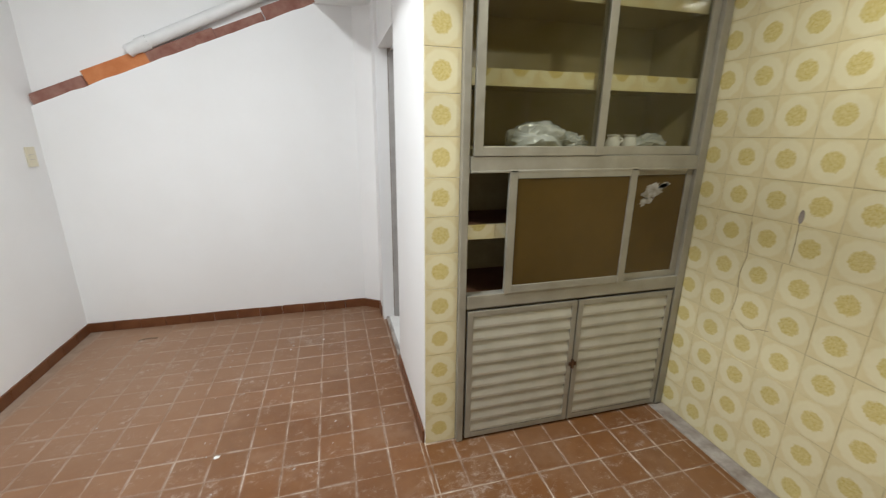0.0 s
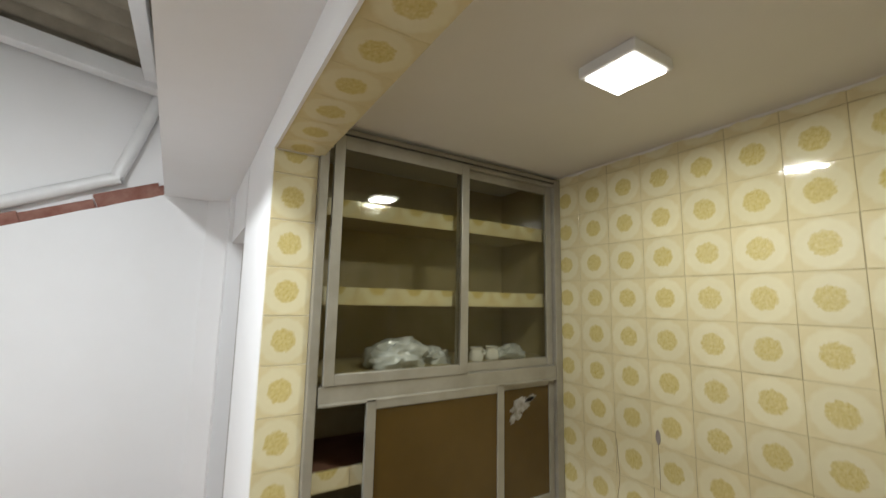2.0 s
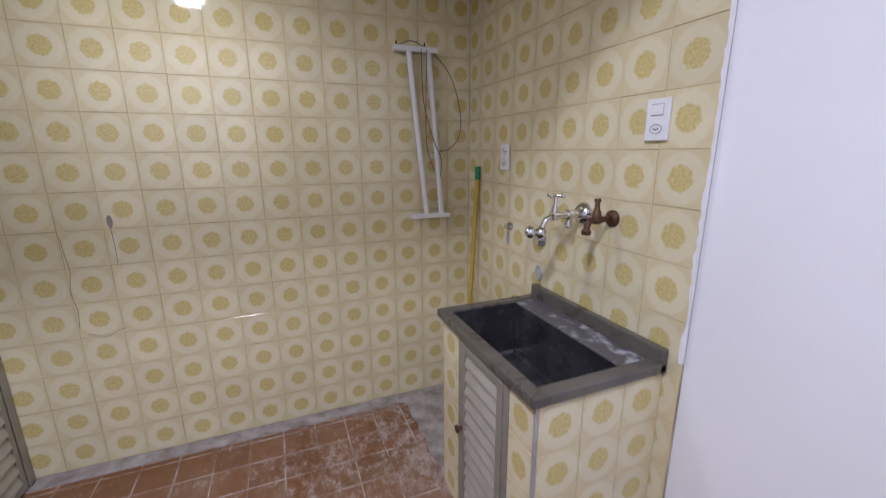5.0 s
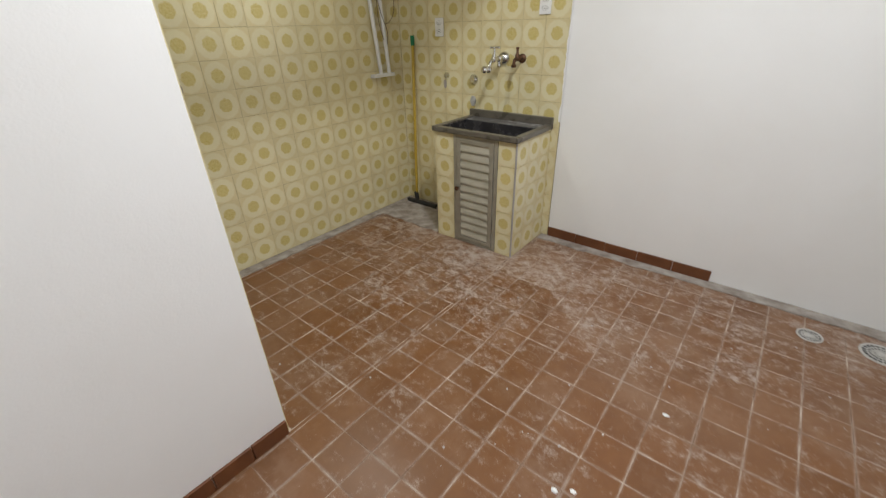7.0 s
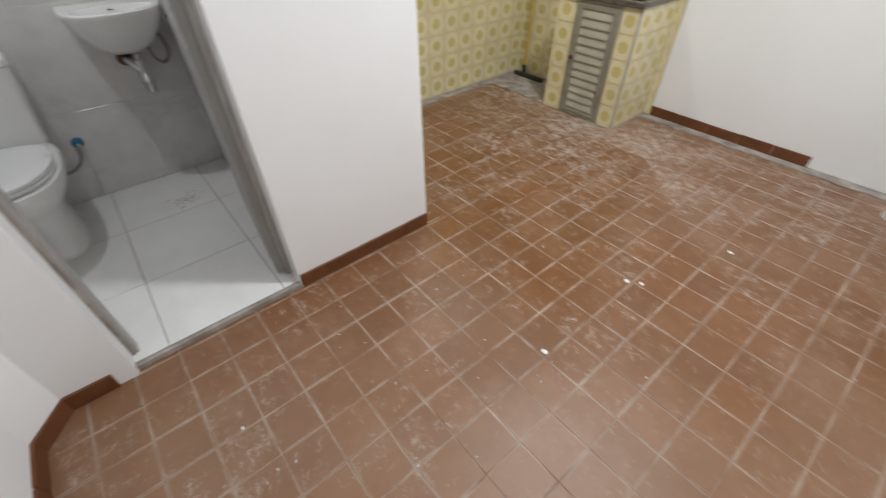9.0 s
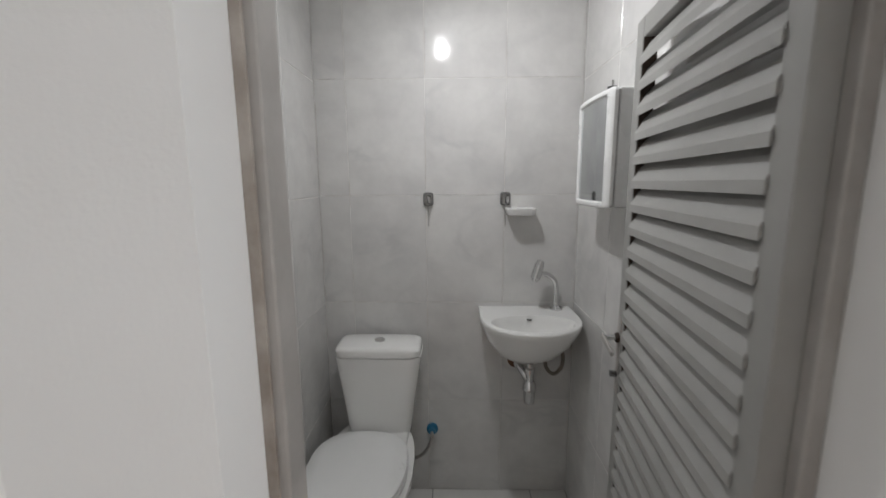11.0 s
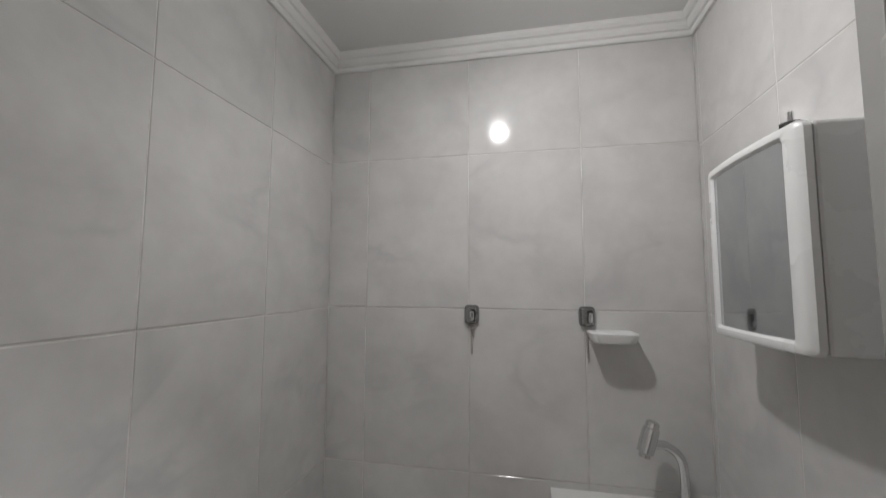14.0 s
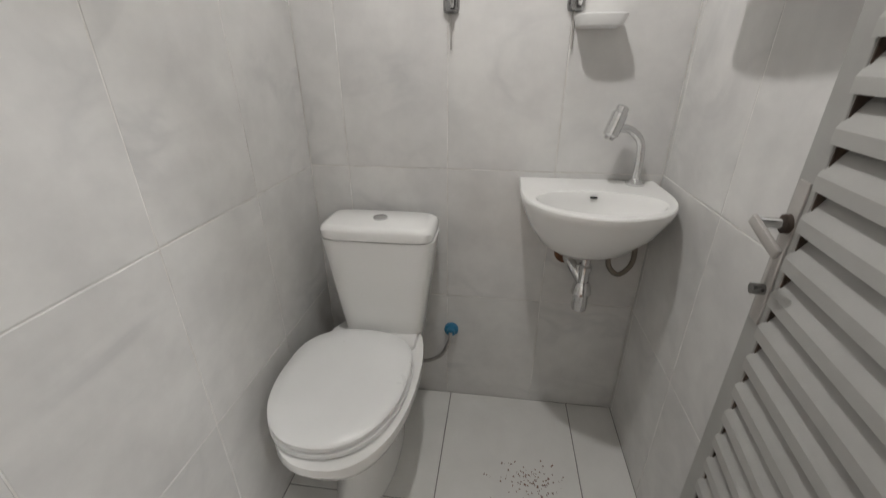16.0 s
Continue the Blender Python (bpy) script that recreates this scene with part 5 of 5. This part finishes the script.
def mirror_cabinet():
    c = thing("mirror_cabinet", "white plastic wall cabinet with a framed mirror door", "mirror cabinet")
    x0, x1, z0, z1, yf = 1.171, 1.461, 1.380, 1.709, 2.134
    part("body", boxed(x0 + 0.004, x1 - 0.004, BY0, yf - 0.001, z0 + 0.002, z1 - 0.002, bevel=0.005), M_PLASTIC, c)
    # black slab paints the shade of the narrow gap between body and door
    part("gap_shade", boxed(x0 + 0.012, x1 - 0.012, yf - 0.0015, yf + 0.004, z0 + 0.012, z1 - 0.012), M_BLACK, c, "black slab standing in for the shaded gap behind the door")

    def curve(x):
        u = (x - (x0 + x1) / 2) / ((x1 - x0) / 2)
        return yf + 0.010 + 0.010 * (1 - u * u)

    w, v, n = 0.023, 0.019, 16

    def rim(inset, lift, corner):
        """A rounded rectangle on the bowed door, drawn in by inset."""
        a, b, c0, c1 = x0 + inset * 1.7, x1 - inset, z0 + inset * 0.82, z1 - inset * 0.82
        pts = []
        for cx, cz, start in ((b - corner, c1 - corner, 0), (a + corner, c1 - corner, 90), (a + corner, c0 + corner, 180), (b - corner, c0 + corner, 270)):
            ends = [(cx + corner * math.cos(radians(start + q)), cz + corner * math.sin(radians(start + q))) for q in range(0, 91, 15)]
            if pts:
                px, pz = pts[-1]
                pts += [(px + (ends[0][0] - px) * k / 10, pz + (ends[0][1] - pz) * k / 10) for k in range(1, 10)]
            pts += ends
        px, pz = pts[-1]
        pts += [(px + (pts[0][0] - px) * k / 10, pz + (pts[0][1] - pz) * k / 10) for k in range(1, 10)]
        return [(x, curve(x) + lift if lift > -0.02 else yf + 0.003, z) for x, z in pts]

    bm = loft([rim(0.0, -0.03, 0.014), rim(0.0, 0.003, 0.014), rim(0.003, 0.008, 0.012), rim(0.009, 0.010, 0.010), rim(0.018, 0.009, 0.006), rim(0.023, 0.004, 0.004), rim(0.023, -0.002, 0.004)], cap=False)
    d = part("mirror_door", bm, M_PLASTIC, c, "rounded white door frame", smooth=True)
    bm = bmesh.new()
    xs = [x0 + 1.7 * w - 0.004 + (x1 - x0 - 2.7 * w + 0.008) * i / n for i in range(n + 1)]
    cols = [[bm.verts.new(p) for p in ((x, curve(x), z0 + v - 0.004), (x, curve(x) + 0.003, z0 + v - 0.004), (x, curve(x) + 0.003, z1 - v + 0.004), (x, curve(x), z1 - v + 0.004))] for x in xs]
    for p, q in zip(cols, cols[1:]):
        for i in range(4):
            bm.faces.new((p[i], p[(i + 1) % 4], q[(i + 1) % 4], q[i]))
    bm.faces.new(cols[0]), bm.faces.new(cols[-1][::-1])
    part("mirror_glass", bm, M_MIRROR, d, "silvered mirror glass", smooth=True)
    part("hinge_washer", turned([(0, 0), (0.014, 0), (0.014, 0.004), (0, 0.004)], pose(x0 + 0.03, yf + 0.010, z1 - 0.001)), M_BLACK, c)
    part("hinge_pin", turned([(0, 0), (0.004, 0), (0.004, 0.020), (0, 0.022)], pose(x0 + 0.03, yf + 0.010, z1)), M_CHROME, c)


mirror_cabinet()


def robe_hook(y):
    h = thing("wall_hook", "small chrome hook with hanging tail on marbled tiles", "hook", "chrome wall hooks")

    def pad(grow, depth):
        return [(BX - depth, y + (0.020 + grow) * math.copysign(abs(math.cos(a)) ** 0.45, math.cos(a)), 1.388 + (0.026 + grow) * math.copysign(abs(math.sin(a)) ** 0.45, math.sin(a))) for a in [i * math.tau / 32 for i in range(32)]]

    part("plate", loft([pad(0.002, 0), pad(0.002, 0.008), pad(-0.002, 0.014), pad(-0.005, 0.017)]), M_STEEL, h, smooth=True)
    # raised black block stands in for the shaded hollow in the plate
    part("recess", boxed(BX - 0.0185, BX - 0.015, y - 0.011, y + 0.001, 1.370, 1.404, bevel=0.001), M_BLACK, h, "black block painting the shade of the hook's hollow")
    part("peg", tubed([(BX - 0.014, y - 0.005, 1.380), (BX - 0.036, y - 0.005, 1.378), (BX - 0.044, y - 0.005, 1.398)], 0.0055, 8), M_CHROME, h, smooth=True)
    part("tail", tubed([(BX - 0.006, y + 0.002, 1.364), (BX - 0.006, y + 0.001, 1.322), (BX - 0.007, y, 1.274)], 0.0028, 6), M_JAMB, h)


robe_hook(2.684), robe_hook(2.362)
soap = thing("soap_dish", "white plastic soap dish on the tiled wall", "soap dish")


def dish(inset, z, depth=0.088):
    """A plan of the dish with its front corners rounded."""
    y0, y1, x1, r = 2.243 + inset, 2.365 - inset, BX - depth + inset, 0.022
    pts = [(BX, y0, z)]
    pts += [(x1 + r - r * math.sin(a), y0 + r - r * math.cos(a), z) for a in [i * math.pi / 12 for i in range(7)]]
    pts += [(x1 + r - r * math.cos(a), y1 - r + r * math.sin(a), z) for a in [i * math.pi / 12 for i in range(7)]]
    return pts + [(BX, y1, z)]


part("tray", loft([dish(0.016, 1.322), dish(0.008, 1.326), dish(0.001, 1.346), dish(0.001, 1.350), dish(0.006, 1.352)]), M_PLASTIC, soap, smooth=True)


# ---- crumbs and flecks ----
def crumbs(name, count, place, size, mat, label):
    bm = bmesh.new()
    for i in range(count):
        x, y, z = place()
        r = random.uniform(*size)
        m = pose(x, y, z + r * 0.25, 0, 0, random.uniform(0, 360))
        box(bm, -r, r, -r * random.uniform(0.4, 0.9), r * random.uniform(0.4, 0.9), -r * 0.25, r * 0.25, m=m)
    solid(name, bm, mat, label, "debris", kind="stuff")


crumbs("dirt_crumbs", 110, lambda: (random.gauss(1.385, 0.035), random.gauss(2.385, 0.055), BZ), (0.0010, 0.0030), M_DARK, "brown dirt crumbs on the white floor tiles")
crumbs("paint_flecks", 150, lambda: (random.uniform(-1.5, 1.4) * random.uniform(0.5, 1), random.uniform(-0.4, 2.6), 0.0005) , (0.0015, 0.0045), M_DUST, "pale paint flecks scattered on the clay floor")
for x, y, r in ((-0.525, 1.046, 0.011), (-0.575, 1.012, 0.010), (-0.738, 0.510, 0.011), (-0.528, 1.605, 0.012), (-0.089, 2.578, 0.006)):
    crumpled("paint_chip", x, y, 0.0, r, r * 0.7, 0.003, "white paint chip lying on the clay floor", "paint chip", M_PLASTIC, 0.3)
solid("twig", tubed([(-1.30, 2.86, 0.004), (-1.25, 2.875, 0.006), (-1.19, 2.87, 0.004)], 0.0025, 6), M_WIRE, "thin dark twig lying on the clay floor", "twig")


# ---- skirting ----
def skirting(name, x0, y0, x1, y1, side, length=0.205, h=0.068, label="red clay skirting tiles along the wall base", z=0.0):
    """Clay skirting tiles from one point of the plan to another, proud to the given side."""
    run = Vector((x1 - x0, y1 - y0, 0))
    total, d = run.length, run.normalized()
    s = thing(name, label, "skirting", kind="structure")
    rot = Matrix.Rotation(math.atan2(d.y, d.x), 4, "Z")
    n = max(1, round(total / length))
    w = total / n
    bm = bmesh.new()
    ya, yb = (0.0, 0.011) if side > 0 else (-0.011, 0.0)
    me = mesh_of("skirting_tile", box(bm, 0.0012, w - 0.0012, ya, yb, 0, h, bevel=0.002), M_SKIRT)
    for i in range(n):
        o = new("skirting_tile", me)
        o.parent = s
        o.matrix_basis = Matrix.Translation(Vector((x0, y0, z)) + d * w * i) @ rot @ pose(0, 0, random.uniform(-0.002, 0.002), 0, random.uniform(-0.3, 0.3), 0)
    return s


skirting("baseboard", X_P, Y_C + 0.032, X_P, D0 - 0.005, 1, 0.15)
skirting("baseboard", X_Q, D1 + 0.06, X_Q, 3.000, 1, 0.15)
skirting("baseboard", X_Q, 3.000, 0.235, Y_B, 1, 0.16)
skirting("baseboard", 0.235, Y_B, X_L, Y_B, 1, 0.155)
skirting("baseboard", X_W, 0.42, X_L, Y_B - 0.012, -1, 0.155)
skirting("baseboard", 0.320, Y_S - 0.012, -0.70, Y_S - 0.012, -1, 0.21)
skirting("baseboard", -1.594, -0.405, -1.765, -0.405, -1, 0.2)


# ---- wall and floor tiles, one by one ----
def tile_mesh(name, w, h, thick, bevel, material, cx=0.0, cy=0.0):
    """A tile in local x, y, face up along z; cx, cy shift the cut so that its pattern stays where it was."""
    bm = bmesh.new()
    x0, x1, y0, y1 = cx - w / 2, cx + w / 2, cy - h / 2, cy + h / 2
    b = bevel
    low = [bm.verts.new(p) for p in ((x0, y0, -thick), (x1, y0, -thick), (x1, y1, -thick), (x0, y1, -thick))]
    mid = [bm.verts.new(p) for p in ((x0, y0, -b), (x1, y0, -b), (x1, y1, -b), (x0, y1, -b))]
    top = [bm.verts.new(p) for p in ((x0 + b, y0 + b, 0), (x1 - b, y0 + b, 0), (x1 - b, y1 - b, 0), (x0 + b, y1 - b, 0))]
    for p, q in ((low, mid), (mid, top)):
        for i in range(4):
            bm.faces.new((p[i], p[(i + 1) % 4], q[(i + 1) % 4], q[i]))
    bm.faces.new(top)
    return mesh_of(name, bm, material)


def tiling(owner, m, us, vs, joint, thick, bevel, material, jitter=0.0, tilt=0.0, name="tile", skip=None, full=None, sink=0.0):
    """Lays tiles between the joint lines us and vs of the plane m (local x, y; face along z)."""
    made = {}
    fu, fv = full or (us[1] - us[0], vs[1] - vs[0])
    for i in range(len(us) - 1):
        for j in range(len(vs) - 1):
            u0, u1, v0, v1 = us[i], us[i + 1], vs[j], vs[j + 1]
            if skip and skip((u0 + u1) / 2, (v0 + v1) / 2):
                continue
            w, h = u1 - u0 - joint, v1 - v0 - joint
            if w < 0.006 or h < 0.006:
                continue
            # a cut tile keeps the centre of its pattern
            cu = (u0 + fu / 2 if i else u1 - fu / 2) if (u1 - u0) < fu - 0.004 else (u0 + u1) / 2
            cv = (v0 + fv / 2 if j else v1 - fv / 2) if (v1 - v0) < fv - 0.004 else (v0 + v1) / 2
            key = (round(w, 4), round(h, 4), round((u0 + u1) / 2 - cu, 4), round((v0 + v1) / 2 - cv, 4))
            if key not in made:
                made[key] = tile_mesh(name, w, h, thick, bevel, material, key[2], key[3])
            o = new(name, made[key])
            o.parent = owner
            r = random.uniform
            o.matrix_basis = m @ Matrix.Translation((cu + r(-jitter, jitter), cv + r(-jitter, jitter), r(-sink, 0))) @ pose(0, 0, 0, r(-tilt, tilt), r(-tilt, tilt), r(-tilt, tilt) * 0.6)


def lines(a, first, pitch, b):
    out, x = [a], first
    while x < b - 0.004:
        if x > a + 0.004:
            out.append(x)
        x += pitch
    return out + [b]


def named(name):
    return bpy.data.objects[name]


T = 0.1515
on_east = Matrix(((0, 0, -1, X_T), (-1, 0, 0, 0), (0, 1, 0, 0), (0, 0, 0, 1)))     # x: towards -y, y: up, face to -x
on_sth = Matrix(((-1, 0, 0, 0), (0, 0, 1, Y_S), (0, 1, 0, 0), (0, 0, 0, 1)))       # x: towards -x, y: up, face to +y
on_pier = Matrix(((1, 0, 0, 0), (0, 0, -1, Y_C + 0.026), (0, 1, 0, 0), (0, 0, 0, 1)))  # face to -y
rows_v = lines(0.0, TILE_Z % T, T, Z_N)
tiling(named("wall_east"), on_east, lines(-Y_C - 0.05, -TILE_Y - 4 * T, T, -Y_S), rows_v, 0.0014, 0.0038, 0.0010, M_FLOWER, 0.0006, 0.42, full=(T, T))
tiling(named("wall_south_tiled"), on_sth, lines(-X_T, -0.322 - 9 * T, T, -0.322), rows_v, 0.0014, 0.0038, 0.0010, M_FLOWER, 0.0006, 0.42, full=(T, T))
tiling(named("wall_pier"), on_pier, [X_P + 0.002, 0.516], lines(0.0, T, T, Z_L), 0.0018, 0.006, 0.0010, M_FLOWER, 0.0, 0.15, full=(T, T))
under = Matrix(((1, 0, 0, 0), (0, -1, 0, 0), (0, 0, -1, Z_L), (0, 0, 0, 1)))
tiling(named("lintel"), under, [X_P + 0.001, 0.528], lines(-Y_C - 0.02, -Y_C + 0.1, T, -Y_S), 0.0005, 0.0038, 0.0010, M_FLOWER, 0.0, 0.2, full=(T, T))
# cut tiles on the cabinet shelf edges
for shelf, z in EDGED:
    x = 0.535
    strip_mesh = tile_mesh("edge_tile", T - 0.0003, 0.062, 0.012, 0.0004, M_FLOWER, 0.0, -0.040)
    while x < X_T - 0.01:
        w = min(T, X_T - 0.008 - x)
        o = new("edge_tile", strip_mesh if w > T - 0.001 else tile_mesh("edge_tile", w - 0.0003, 0.062, 0.012, 0.0010, M_FLOWER, (w - T) / 2, -0.040))
        o.parent = shelf
        o.matrix_basis = Matrix(((1, 0, 0, x + T / 2), (0, 0, -1, Y_C + 0.062), (0, 1, 0, z + 0.021), (0, 0, 0, 1)))
        x += T
# sink unit cladding
on_front = Matrix(((-1, 0, 0, 0), (0, 0, 1, -0.19), (0, 1, 0, 0), (0, 0, 0, 1)))
fv = lines(0.0, 0.152, 0.1497, 0.751)
tiling(SINK, on_front, [-0.983, -0.831], fv, 0.0018, 0.006, 0.0010, M_FLOWER, 0.0, 0.2, full=(T, T))
tiling(SINK, on_front, [-0.497, -0.380], fv, 0.0018, 0.006, 0.0010, M_FLOWER, 0.0, 0.2, full=(0.117, T))
on_side = Matrix(((0, 0, -1, 0.372), (-1, 0, 0, 0), (0, 1, 0, 0), (0, 0, 0, 1)))
tiling(SINK, on_side, [0.198, 0.198 + 0.141, 0.198 + 0.282, -Y_S], fv, 0.0018, 0.006, 0.0010, M_FLOWER, 0.0, 0.2, full=(0.141, T))
on_side2 = Matrix(((0, 0, 1, 0.985), (1, 0, 0, 0), (0, 1, 0, 0), (0, 0, 0, 1)))
tiling(SINK, on_side2, [Y_S, Y_S + 0.141, Y_S + 0.282, -0.192], fv, 0.0018, 0.006, 0.0010, M_FLOWER, 0.0, 0.2, full=(0.141, T))

# bathroom tiles
on_be = Matrix(((0, 0, -1, BX), (-1, 0, 0, 0), (0, 1, 0, 0), (0, 0, 0, 1)))
on_bn = Matrix(((1, 0, 0, 0), (0, 0, -1, BY1), (0, 1, 0, 0), (0, 0, 0, 1)))
on_bs = Matrix(((-1, 0, 0, 0), (0, 0, 1, BY0), (0, 1, 0, 0), (0, 0, 0, 1)))
bv = [BZ, 0.481, 0.940, 1.404, 1.869, BTOP]
tiling(named("wall_bath_east"), on_be, [-BY1, -3.016, -2.694, -2.366, -BY0], bv, 0.0030, 0.0038, 0.0010, M_BTILE, 0.0, 0.05, full=(0.322, 0.458))
tiling(named("wall_bath_north"), on_bn, [0.482, 0.760, 1.087, 1.415, BX], [BZ, 0.492, 0.937, 1.400, 1.861, BTOP], 0.0030, 0.0038, 0.0010, M_BTILE, 0.0, 0.05, full=(0.322, 0.458))
tiling(named("wall_bath_south"), on_bs, [-BX, -1.715, -1.385, -1.058, -0.730, -0.522], [BZ, 0.475, 0.942, 1.400, 1.856, BTOP], 0.0030, 0.0038, 0.0010, M_BTILE, 0.0, 0.05, full=(0.322, 0.458))
flat = Matrix.Translation((0, 0, BZ))
tiling(named("floor_bathroom"), flat, [0.392, 0.815, 1.276, BX], [BY0, 2.224, 2.678, BY1], 0.0035, 0.004, 0.0012, M_BFLOOR, 0.0, 0.04, full=(0.44, 0.44))

# clay floor tiles
ground = Matrix.Identity(4)
FT = FLOOR_T
us = lines(X_W + 0.012, FLOOR_X - 30 * FT, FT, X_P)
vs = lines(Y_S + 0.065, FLOOR_Y - 30 * FLOOR_V, FLOOR_V, Y_B)
tiling(named("floor"), ground, us, vs, 0.0036, 0.005, 0.0012, M_CLAY, 0.0012, 0.25, name="floor_tile", skip=lambda u, v: u > X_Q and v > 2.9, full=(FT, FLOOR_V), sink=0.001)
nook = thing("floor_nook", "dusty red clay tiles of the nook floor", "floor", kind="structure")
us2 = lines(X_P, FLOOR_X, FT, 1.585)
tiling(nook, ground, us2, [v for v in vs if v < Y_C] + [Y_C + 0.02], 0.0036, 0.005, 0.0012, M_CLAY, 0.0018, 0.35, name="floor_tile", full=(FT, FLOOR_V), sink=0.001)
